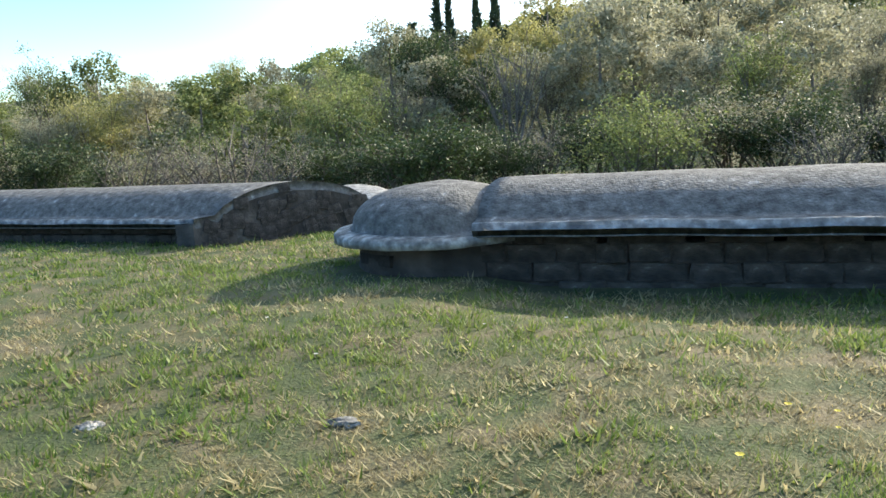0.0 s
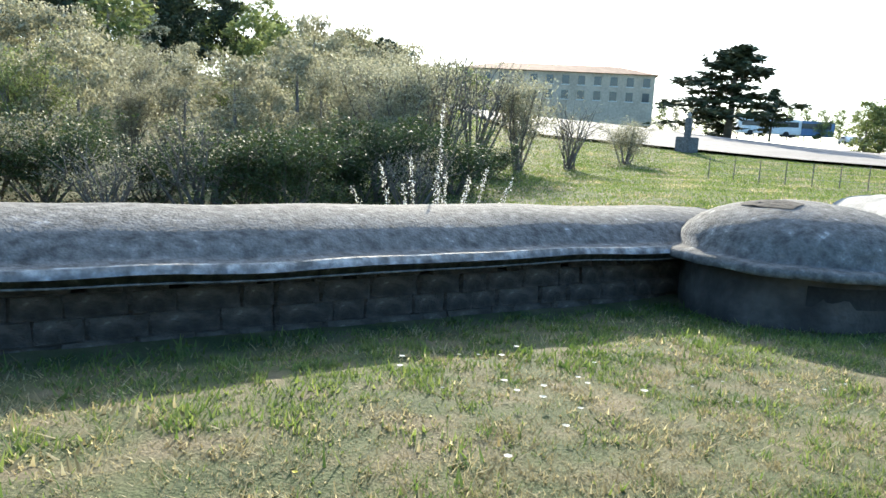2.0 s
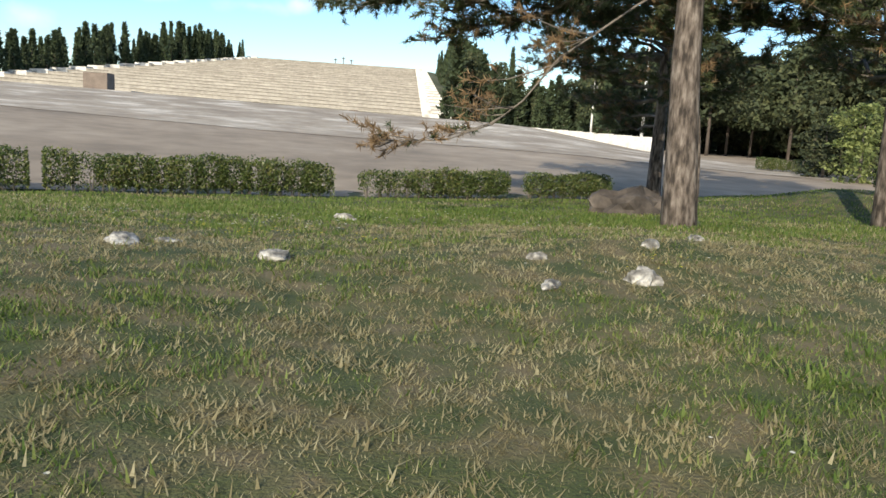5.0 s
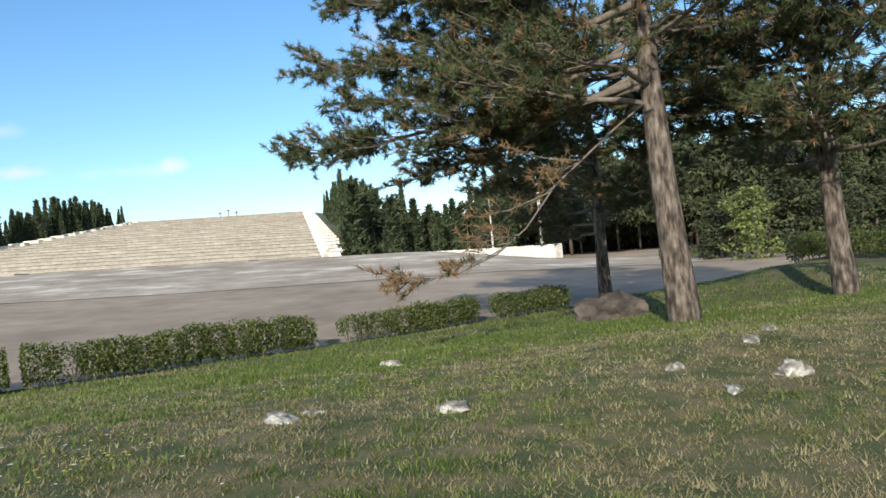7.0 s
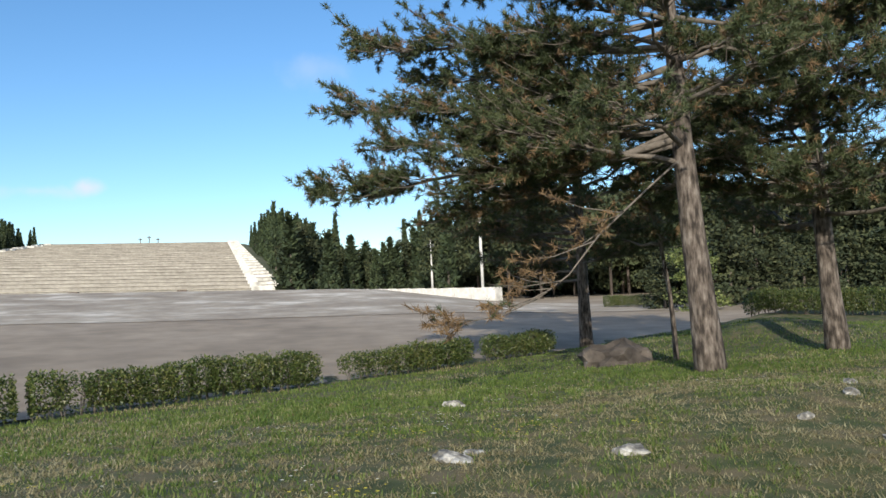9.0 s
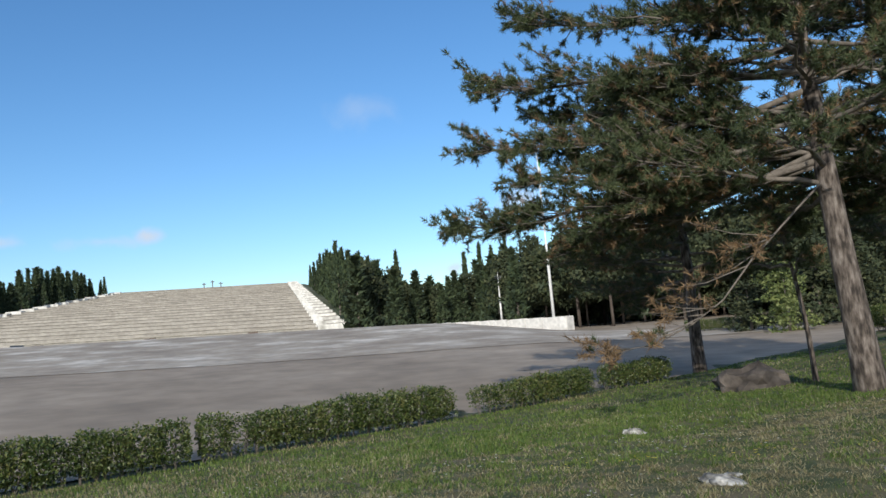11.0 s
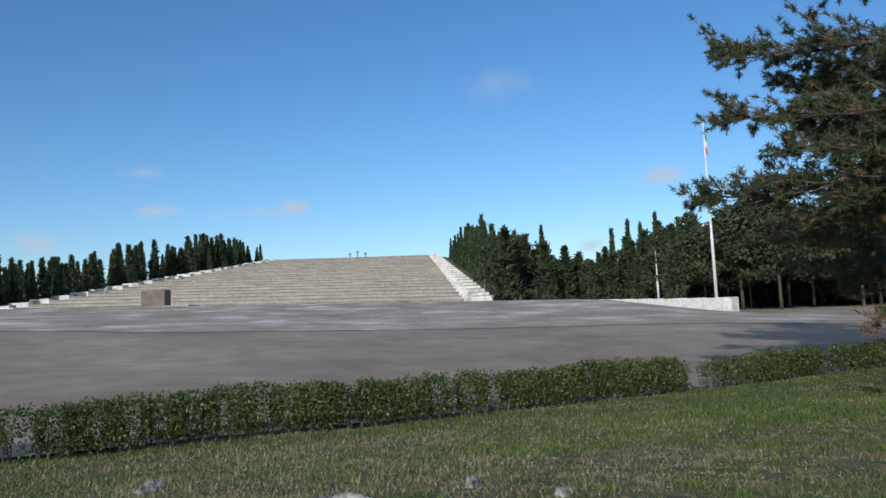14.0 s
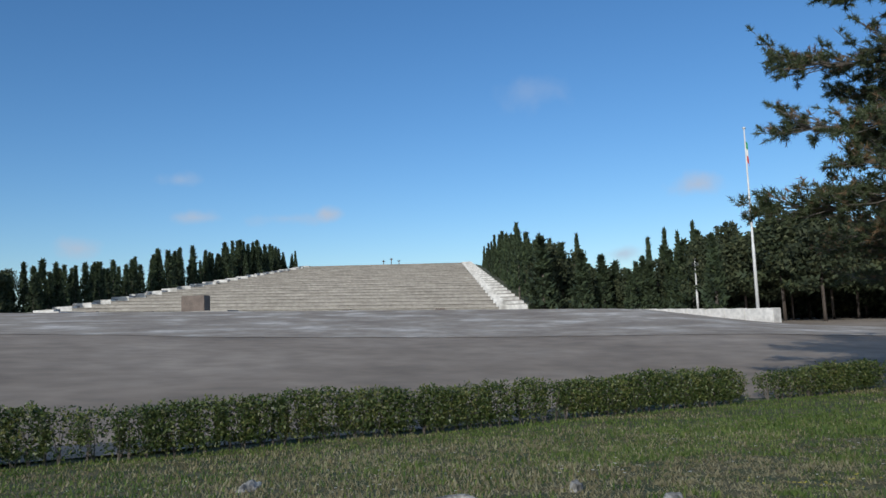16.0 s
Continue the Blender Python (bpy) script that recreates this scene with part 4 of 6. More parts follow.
ROCKS = [(-0.75, -1.35, 0.62, 0.32, 0.20), (-0.35, -1.1, 0.3, 0.2, 0.1), (0.62, -2.3, 0.42, 0.28, 0.20), (1.93, 3.4, 0.42, 0.25, 0.24), (3.6, -3.3, 0.34, 0.30, 0.34), (3.0, -2.4, 0.25, 0.16, 0.16),
         (2.7, -3.5, 0.36, 0.16, 0.14), (5.3, -1.4, 0.30, 0.2, 0.16), (4.4, -2.0, 0.28, 0.2, 0.2), (6.9, -3.9, 0.4, 0.3, 0.25), (-8.35, -0.2, 0.55, 0.28, 0.18), (-7.2, -0.05, 0.30, 0.15, 0.22), (-6.7, -0.9, 0.25, 0.2, 0.15),
         (-4.06, -9.75, 0.60, 0.42, 0.30), (-5.3, -8.75, 1.1, 0.35, 0.24), (-5.9, -8.5, 0.5, 0.3, 0.2), (-5.01, -5.38, 0.36, 0.28, 0.34), (-4.95, -5.62, 0.24, 0.14, 0.14), (-6.01, -7.0, 0.20, 0.16, 0.34), (-6.3, -6.8, 0.3, 0.15, 0.14),
         (-5.6, -7.4, 0.18, 0.14, 0.14), (-9.02, -4.64, 0.42, 0.35, 0.55), (-8.55, -4.55, 0.5, 0.3, 0.26), (-7.83, -4.46, 0.36, 0.26, 0.36), (-5.92, -3.21, 0.27, 0.2, 0.24), (-10.2, 2.5, 0.45, 0.3, 0.22), (-9.4, -5.9, 1.2, 0.4, 0.36), (-8.9, -5.5, 0.5, 0.3, 0.28),
         (-19.5, -7.0, 0.7, 0.5, 0.45), (-18.8, -6.6, 0.6, 0.45, 0.5), (-20.4, -6.6, 0.6, 0.5, 0.35), (-21.2, -5.5, 0.5, 0.4, 0.4), (-12.5, -10.0, 1.2, 0.5, 0.3), (-11.3, -9.5, 0.8, 0.4, 0.25), (-22.5, -3.0, 0.7, 0.5, 0.4),
         (4.55, -9.8, 0.20, 0.10, 0.07), (5.75, -9.55, 0.16, 0.10, 0.06), (-1.9, -4.2, 0.14, 0.1, 0.07)]
for i, (x, y, a, b, c) in enumerate(ROCKS):
    far = -12 > x
    rock(x, y, (a * 0.9, b * 0.85, c * (0.5 if far else 0.58)), i + 1, sink=0.5 if far else 0.42)
# boulder given the dark masonry colour to stand for shade under the pines
rock(9.6, 8.0, (2.1, 1.5, 0.9), 71, "large grey mossy boulder, pine shade in its dark colour", M_MASON, 0.3)


# ---- trees ----
def cypress_mesh(seed):
    rng = np.random.default_rng(seed)
    n = 1100
    t = rng.uniform(0.0, 1, n)
    r = 0.125 * np.minimum(1, 0.45 + t * 3) * (1 - t) ** 1.0 * rng.uniform(0.72, 1.15, n)
    a = rng.uniform(0, 2 * np.pi, n)
    r *= 1 + 0.25 * np.sin(a * 3 + t * 9 + seed)
    c = np.stack([r * np.cos(a), r * np.sin(a), t], 1)
    tr = leaf_tris(rng, c, 0.038, 0, 1.3)
    tr[:, 2, 2] = c[:, 2] + np.abs(tr[:, 2, 2] - c[:, 2]) + 0.02
    return soup("cypress_crown", tr, M_CYPRESS)


def woods_mesh(seed, mat=None, blobs=30, n=3000, wide=0.30, low=0.12, leaf=0.030):
    rng = np.random.default_rng(seed)
    cs = []
    for b in range(blobs):
        h = low + (0.95 - low) * (b + rng.uniform()) / blobs
        rad = wide * math.sin(math.pi * min(1, 0.18 + h * 0.80)) ** 0.8 * rng.uniform(0.15, 1.0)
        a = rng.uniform(0, 6.28)
        c = np.array((rad * math.cos(a), rad * math.sin(a), h))
        s = rng.uniform(0.07, 0.13)
        d = rng.normal(size=(n // blobs, 3))
        d /= np.linalg.norm(d, axis=1)[:, None]
        cs.append(c + d * s * rng.uniform(0.5, 1.1, (n // blobs, 1)) * np.array((1.25, 1.25, 0.8)))
    return soup("crown", leaf_tris(rng, np.concatenate(cs), leaf, 0, 1.4), mat or M_WOODS)


def tier_mesh(seed, open_=0.35, n_tier=11, wide=0.30):
    """A conifer of level, drooping boughs in tiers."""
    rng = np.random.default_rng(seed)
    cs = []
    for k in range(n_tier * 6):
        h = 0.10 + 0.88 * (k + rng.uniform()) / (n_tier * 6)
        reach = wide * (1.03 - h) ** 0.85 + 0.02
        a = rng.uniform(0, 6.28)
        L = reach * rng.uniform(0.45, 1.15)
        m = 96
        s = rng.uniform(0.05, 1, m) ** 0.7 * L
        w = rng.normal(size=m) * 0.030 * (0.4 + s / max(L, 0.01))
        slope = rng.uniform(-0.22, 0.22)
        cs.append(np.stack([s * math.cos(a) - w * math.sin(a), s * math.sin(a) + w * math.cos(a), h + s * slope + rng.normal(size=m) * 0.013], 1))
    return soup("crown", leaf_tris(rng, np.concatenate(cs), 0.026, 0.3, 1.7), M_WOODS)


def stems_geo(rng, n, spread, height, r0, forks=3):
    geos, tips = [], []
    for i in range(n):
        a = rng.uniform(0, 6.28)
        base = Vector((rng.uniform(-0.08, 0.08), rng.uniform(-0.08, 0.08), -0.04))
        d = Vector((math.cos(a) * spread * rng.uniform(0.3, 1), math.sin(a) * spread * rng.uniform(0.3, 1), height * rng.uniform(0.65, 1)))
        mid = base + d * 0.5 + Vector((rng.normal() * 0.03, rng.normal() * 0.03, 0.02))
        end = base + d
        geos.append(tube([base, mid, end], [r0, r0 * 0.6, r0 * 0.15], 5))
        for f in range(forks):
            s = rng.uniform(0.35, 0.85)
            p = base.lerp(mid, s * 2) if s < 0.5 else mid.lerp(end, s * 2 - 1)
            q = p + Vector((rng.normal() * 0.16, rng.normal() * 0.16, abs(rng.normal()) * 0.14 + 0.08))
            geos.append(tube([p, (p + q) / 2 + Vector((0, 0, 0.015)), q], [r0 * 0.35, r0 * 0.22, r0 * 0.08], 4))
            tips += [q, (p + q) / 2]
        tips += [end, mid.lerp(end, 0.6)]
    return geos, tips


def bush_meshes(seed, mat, n_leaf=9000, leaf=0.0125, stems=12, low=True):
    """A multi-stemmed shrub one unit high: stems and a loose cloud of small leaves."""
    rng = np.random.default_rng(seed)
    geos, tips = stems_geo(rng, stems, 0.5, 0.92, 0.014, 5)
    cs = []
    per = n_leaf // len(tips)
    for t in tips:
        s = rng.uniform(0.03, 0.085)
        d = rng.normal(size=(per, 3))
        cs.append(np.array(t) + d * s * np.array((1, 1, 0.75)))
    if low:
        m = n_leaf // 4
        a, r = rng.uniform(0, 6.28, m), rng.uniform(0.1, 0.58, m)
        cs.append(np.stack([r * np.cos(a), r * np.sin(a), rng.uniform(0, 0.8, m) * (1.15 - r * 1.2)], 1))
    c = np.concatenate(cs)
    c[:, 2] = np.abs(c[:, 2])
    v, f = join_geo(geos)
    return mesh("stemwork", v, f, M_TWIG), soup("foliage", leaf_tris(rng, c, leaf, 0, 1.5), mat)


CYP = [cypress_mesh(s) for s in (1, 2, 3, 4)]
WOOD = [woods_mesh(s) for s in (11, 12, 13, 14)]
HIGHWOOD = [woods_mesh(s, low=0.34) for s in (18, 19)]
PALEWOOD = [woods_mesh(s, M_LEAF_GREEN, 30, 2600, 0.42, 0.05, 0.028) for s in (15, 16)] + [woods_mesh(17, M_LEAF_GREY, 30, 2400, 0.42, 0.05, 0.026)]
TIER = [tier_mesh(s) for s in (21, 22, 23)] + [tier_mesh(24, wide=0.45, n_tier=8)]
v, f = tube([(0, 0, -0.12), (0.01, 0, 0.3), (0, 0.01, 0.75)], [0.022, 0.016, 0.005], 7)
TRUNK = mesh("trunk", v, f, M_TWIG, True)
v, f = tube([(0, 0, -0.12), (0.005, 0, 0.4), (0, 0.005, 0.85)], [0.016, 0.012, 0.004], 7)
TRUNK_PALE = mesh("trunk", v, f, M_BARK, True)


def tree(name, crown, x, y, z, h, wide, label, group, seed, trunk=None):
    rng = random.Random(seed)
    ob = tagged(new(name), label, "tree" if name != "shrub" else "shrub", group)
    ob.matrix_world = pose(x, y, z, 0, 0, rng.uniform(0, 360)) @ Matrix.Diagonal((h * wide, h * wide, h, 1))
    piece("trunk", trunk or TRUNK, ob)
    piece("crown", crown, ob)
    return ob


def shrub(meshes, x, y, z, h, wide, label, group, seed):
    rng = random.Random(seed)
    ob = tagged(new("shrub"), label, "shrub", group)
    ob.matrix_world = pose(x, y, z, 0, 0, rng.uniform(0, 360)) @ Matrix.Diagonal((h * wide, h * wide, h, 1))
    piece("stemwork", meshes[0], ob)
    piece("foliage", meshes[1], ob)
    return ob


rt = random.Random(77)
LC = "slender dark green cypress beside the memorial steps"
# cypresses along the left edge of the steps and its foot
SKY_L = [(-34, 0.085), (-28, 0.092), (-17.5, 0.084), (-12, 0.092), (-8, 0.10), (-2.4, 0.110), (1.2, 0.094), (2.2, 0.085)]
for i in range(116):
    t = (i + 0.5) / 116
    edge = BASE_L.lerp(TOP_L, t)
    away = (BASE_L - BASE_R).normalized()
    p = edge + away * rt.uniform(5.5, 19)
    az = math.degrees(math.atan2(p.x + 9.75, p.y + 6.62))
    d = math.hypot(p.x + 9.75, p.y + 6.62)
    top = 2.6 + d * lerp_table(SKY_L, az) * rt.uniform(0.84, 1.05) - rt.choice((0, 0, 0, 2.0))
    h = max(6.0, top - edge.z + 2)
    tree("cypress", rt.choice(CYP), p.x, p.y, top - h, h, rt.uniform(1.0, 1.5), LC, "cypresses left of the steps", i)
# the mixed dark trees beyond the left of the forecourt
SKY_4 = [(-62, 0.045), (-52, 0.05), (-48, 0.065), (-46, 0.075), (-43, 0.075), (-36, 0.08), (-31, 0.078), (-24, 0.078), (-18, 0.082), (-12, 0.085)]
for i in range(80):
    az = -62 + i * 41 / 79 + rt.uniform(-0.4, 0.4)
    d = rt.uniform(205, 235)
    p = from4(az, 0, d)
    top = 2.04 + d * lerp_table(SKY_4, az) * rt.uniform(0.82, 1.0)
    tree("conifer", rt.choice(WOOD), p.x, p.y, top - 13.0, 13.5, rt.uniform(0.8, 1.15), "dark broad conifer behind the forecourt", "dark trees behind the forecourt", i + 100)
for az, el, w in ((-41.0, 0.132, 0.8), (-38.6, 0.118, 0.6), (-37.2, 0.127, 0.85), (-40, 0.10, 1.1), (-33.5, 0.098, 0.9), (-32.8, 0.092, 1), (-31.6, 0.09, 0.8), (-29.6, 0.111, 0.9), (-28.3, 0.105, 1), (-27.2, 0.098, 0.8), (-25.8, 0.103, 0.7)):
    d = rt.uniform(196, 206)
    p = from4(az, 0, d)
    h = d * el - d * 0.034 + 2
    tree("cypress", rt.choice(CYP), p.x, p.y, 2.04 + d * el - h, h, w, "tall pointed cypress behind the forecourt", "cypresses behind the forecourt", int(az * 10))
p = from4(-42.9, 0, 196)
tree("cedar", TIER[3], p.x, p.y, 2.04 + 196 * 0.03, 19.5, 1.25, "broad dark cedar behind the forecourt", "cedars", 5)
p = from4(-28.6, 0, 192)
tree("cedar", TIER[3], p.x, p.y, 2.04 + 192 * 0.03, 13, 1.4, "broad dark cedar behind the forecourt", "cedars", 6)
# cypresses and woods to the right of the steps
SKY_R = [(14.6, 0.10), (16, 0.112), (17.7, 0.120), (19.5, 0.105), (22, 0.09), (25, 0.072), (28, 0.082), (31, 0.10), (33, 0.115), (38, 0.12), (60, 0.13)]
for i in range(52):
    t = 1 - i / 52
    edge = BASE_R.lerp(TOP_R, t * 0.95)
    across = (BASE_R - BASE_L).normalized()
    p = edge + across * (rt.uniform(11, 17))
    az = math.degrees(math.atan2(p.x + 9.75, p.y + 6.62))
    d = math.hypot(p.x + 9.75, p.y + 6.62)
    top = 2.6 + d * min(0.118, lerp_table(SKY_R, az)) * rt.uniform(0.86, 1.0)
    h = max(9.0, top - edge.z + 2.5)
    tree("cypress", rt.choice(CYP), p.x, p.y, top - h - rt.choice((0, 0, 1.5, 3)), h, rt.uniform(0.75, 1.15), LC, "cypresses right of the steps", i + 300)
for az, el in ((17.7, 0.1244), (22.2, 0.105), (19.4, 0.108), (27.4, 0.095), (28.6, 0.105), (30.6, 0.112), (29.5, 0.1)):
    d = 190
    p = far_point(az, 0, d)
    tree("cypress", rt.choice(CYP), p.x, p.y, 2.6 + d * el - 17, 17, 0.75, "tall pointed cypress above the wood", "cypresses right of the steps", int(az * 10))
for i in range(96):
    az = 19.5 + 47 * i / 95
    d = rt.uniform(126, 160) if az < 30 else rt.uniform(104, 150)
    p = far_point(az, 0, d)
    top = 2.6 + d * lerp_table(SKY_R, az) * rt.uniform(0.72, 1.0)
    z0 = 0.3 if az > 33 else 1.5
    if az < 32 and rt.random() < 0.6:
        tree("cypress", rt.choice(CYP), p.x, p.y, z0, top - z0, rt.uniform(1.2, 1.8), "pointed dark cypress in the wood", "cypresses right of the steps", i + 500)
        continue
    tree("pine", rt.choice(HIGHWOOD if d < 125 else WOOD), p.x, p.y, z0, top - z0, rt.uniform(0.85, 1.15), "dark tall pine in the wood beside the forecourt", "pine wood", i + 500, TRUNK_PALE)
for i in range(26):
    az = 44 + 60 * i / 25
    d = rt.uniform(52, 85)
    p = far_point(az, 0, d, (-3.1, -8.0, 2.28))
    tree("shrub", rt.choice(PALEWOOD[:1] + WOOD[:3]), p.x, p.y, -0.4, d * rt.uniform(0.05, 0.085) + 2.4, 1.2, "leafy green shrub at the edge of the wood", "shrubs at the edge of the wood", i + 600)
for i in range(60):
    az = 20 + 48 * i / 59
    d = rt.uniform(150, 166)
    p = far_point(az, 0, d)
    tree("pine", rt.choice(WOOD), p.x, p.y, -1.0, 9 + rt.uniform(0, 3), 1.3, "dark low pine deep in the wood", "pine wood", i + 560)
# a wood that closes the place to the east and behind
for i in range(34):
    az = 66 + 60 * i / 33
    d = rt.uniform(70, 110)
    p = far_point(az, 0, d, (0, -8, 2))
    tree("pine", rt.choice(WOOD), p.x, p.y, ground_z(p.x, p.y) - 0.5, rt.uniform(9, 13), rt.uniform(0.9, 1.1), "dark pine in the wood east of the lawn", "pine wood", i + 700)

# ---- scrub on the slope behind the trenches ----
BG = [bush_meshes(s, M_LEAF_GREY) for s in (31, 32, 33)]
BW = [bush_meshes(s, M_LEAF_GREY, 6000, 0.012) for s in (34,)]
BN = [bush_meshes(s, M_LEAF_GREEN) for s in (35, 36)]
BY = [bush_meshes(s, M_LEAF_YELLOW, 11000) for s in (37,)]
BD = [bush_meshes(s, M_LEAF_DARK, 9000, 0.016) for s in (38, 39)]
BARE = [bush_meshes(s, M_LEAF_GREY, 1800, 0.011, 16, False) for s in (40, 41)]
CROWN = {k: [woods_mesh(s, mat, 26, 4600, 0.44, 0.16, 0.019) for s in (51, 52)] for k, mat in (("grey", M_LEAF_GREY), ("green", M_LEAF_GREEN), ("yellow", M_LEAF_YELLOW))}
EYE1 = (3.2, -7.4, 2.14)
TOPS = [(110, 0.085), (126, 0.085), (133, 0.10), (140, 0.095), (146, 0.098), (153, 0.11), (160, 0.13), (166, 0.165), (170, 0.165), (175, 0.15), (181, 0.14), (188, 0.12), (192, 0.078), (197, 0.115), (203, 0.15), (208, 0.14), (212, 0.08), (216, 0.06)]


def kinds(az, row, r):
    if row == 0:
        # dark leaves put the shaded slope foot into colour, fullest at 157-166
        return r.choice(BD + BD if 157 < az < 166 else BD + BG[:1] + BN[:1] + BARE)
    if az < 150:
        return r.choice(BN + BY[:1] + BG[:2])
    if az < 157:
        return r.choice(BN + BN + BY)
    if az < 164:
        return r.choice(BARE + BD + BG[:1])
    if az < 171:
        return BY[0] if row > 1 else r.choice(BARE + BG)
    return r.choice(BG + BG + BW + BARE[:1] + BN[:1])


LS = {0: "dense green scrub at the foot of the slope, shade in its dark leaves", 1: "silvery spring shrub with fine pale leaves", 2: "tall spring shrub on the wooded slope", 3: "tall leafy spring shrub up the slope"}
for row, (d0, frac, step) in enumerate(((21.5, 0.55, 2.5), (33, 0.85, 2.4), (42, 1.0, 2.4), (54, 1.02, 2.4))):
    az = 108.0
    while az < 213 - row * 1.0:
        d = d0 + rt.uniform(-2, 2.5)
        p = far_point(az, 0, d, EYE1)
        z0 = ground_z(p.x, p.y) - 0.2
        top = 2.14 + lerp_table(TOPS, az) * d * (frac * rt.uniform(0.62, 1.08)) if row else 2.14 + d * rt.uniform(-0.03, 0.035)
        h = max(2.2, top - z0)
        if row and rt.random() < 0.5:
            tone = "yellow" if 163 < az < 172 and row > 1 else "green" if az < 158 and rt.random() < 0.65 else "grey"
            tree("tree", rt.choice(CROWN[tone]), p.x, p.y, z0, h * rt.uniform(0.95, 1.12), rt.uniform(0.8, 1.15), "rounded spring tree with fine " + {"grey": "silvery", "green": "fresh green", "yellow": "yellow-green"}[tone] + " leaves", "spring trees on the slope", int(az * 7) + row)
        else:
            shrub(kinds(az, row, rt), p.x, p.y, z0, h, rt.uniform(0.75, 1.1) if row else 1.3, LS[row], "scrub on the slope", int(az * 7) + row)
        az += step * rt.uniform(0.8, 1.2) * 1.3
# green shrub of note and the dark woods on the hill behind
p = far_point(152, 0, 30, EYE1)
shrub(BN[0], p.x, p.y, ground_z(p.x, p.y), 4.2, 1.0, "fresh green leafy shrub on the slope", "scrub on the slope", 3)
# pale crowns mixed in put the hill's haze into the leaf colour
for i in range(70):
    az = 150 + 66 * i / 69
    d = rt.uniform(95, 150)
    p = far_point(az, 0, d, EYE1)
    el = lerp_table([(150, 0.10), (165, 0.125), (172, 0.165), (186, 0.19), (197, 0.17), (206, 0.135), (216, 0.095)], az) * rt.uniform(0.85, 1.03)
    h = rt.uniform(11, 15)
    tree("tree", rt.choice(WOOD + PALEWOOD + PALEWOOD), p.x, p.y, 2.1 + d * el - h, h, 1.2, "leafy hill tree, paler crowns standing for haze", "woods on the hill", i + 900)
for az, el, w in ((160.3, 0.165, 0.9), (161.2, 0.16, 0.8), (163.2, 0.168, 0.8), (164.6, 0.172, 0.8), (158.4, 0.125, 1.3)):
    p = far_point(az, 0, 88, EYE1)
    tree("cypress", rt.choice(CYP), p.x, p.y, 2.14 + 88 * el - 11, 11, w, "dark cypress on the hill crest", "cypresses on the hill", int(az * 10))


# ---- the pines at the edge of the lawn ----
def tuft_tris(rng, c, d, n, length):
    """Needles that fan out from c along d."""
    v = d[None, :] * rng.uniform(0.35, 1.0, (n, 1)) + rng.normal(size=(n, 3)) * 0.75
    v /= np.linalg.norm(v, axis=1)[:, None]
    L = length * rng.uniform(0.7, 1.15, n)[:, None]
    s = np.cross(v, rng.normal(size=(n, 3)))
    s /= np.linalg.norm(s, axis=1)[:, None]
    s *= 0.011
    o = c + d[None, :] * rng.uniform(-0.10, 0.06, (n, 1))
    return np.stack([o - s, o + s, o + v * L], 1)


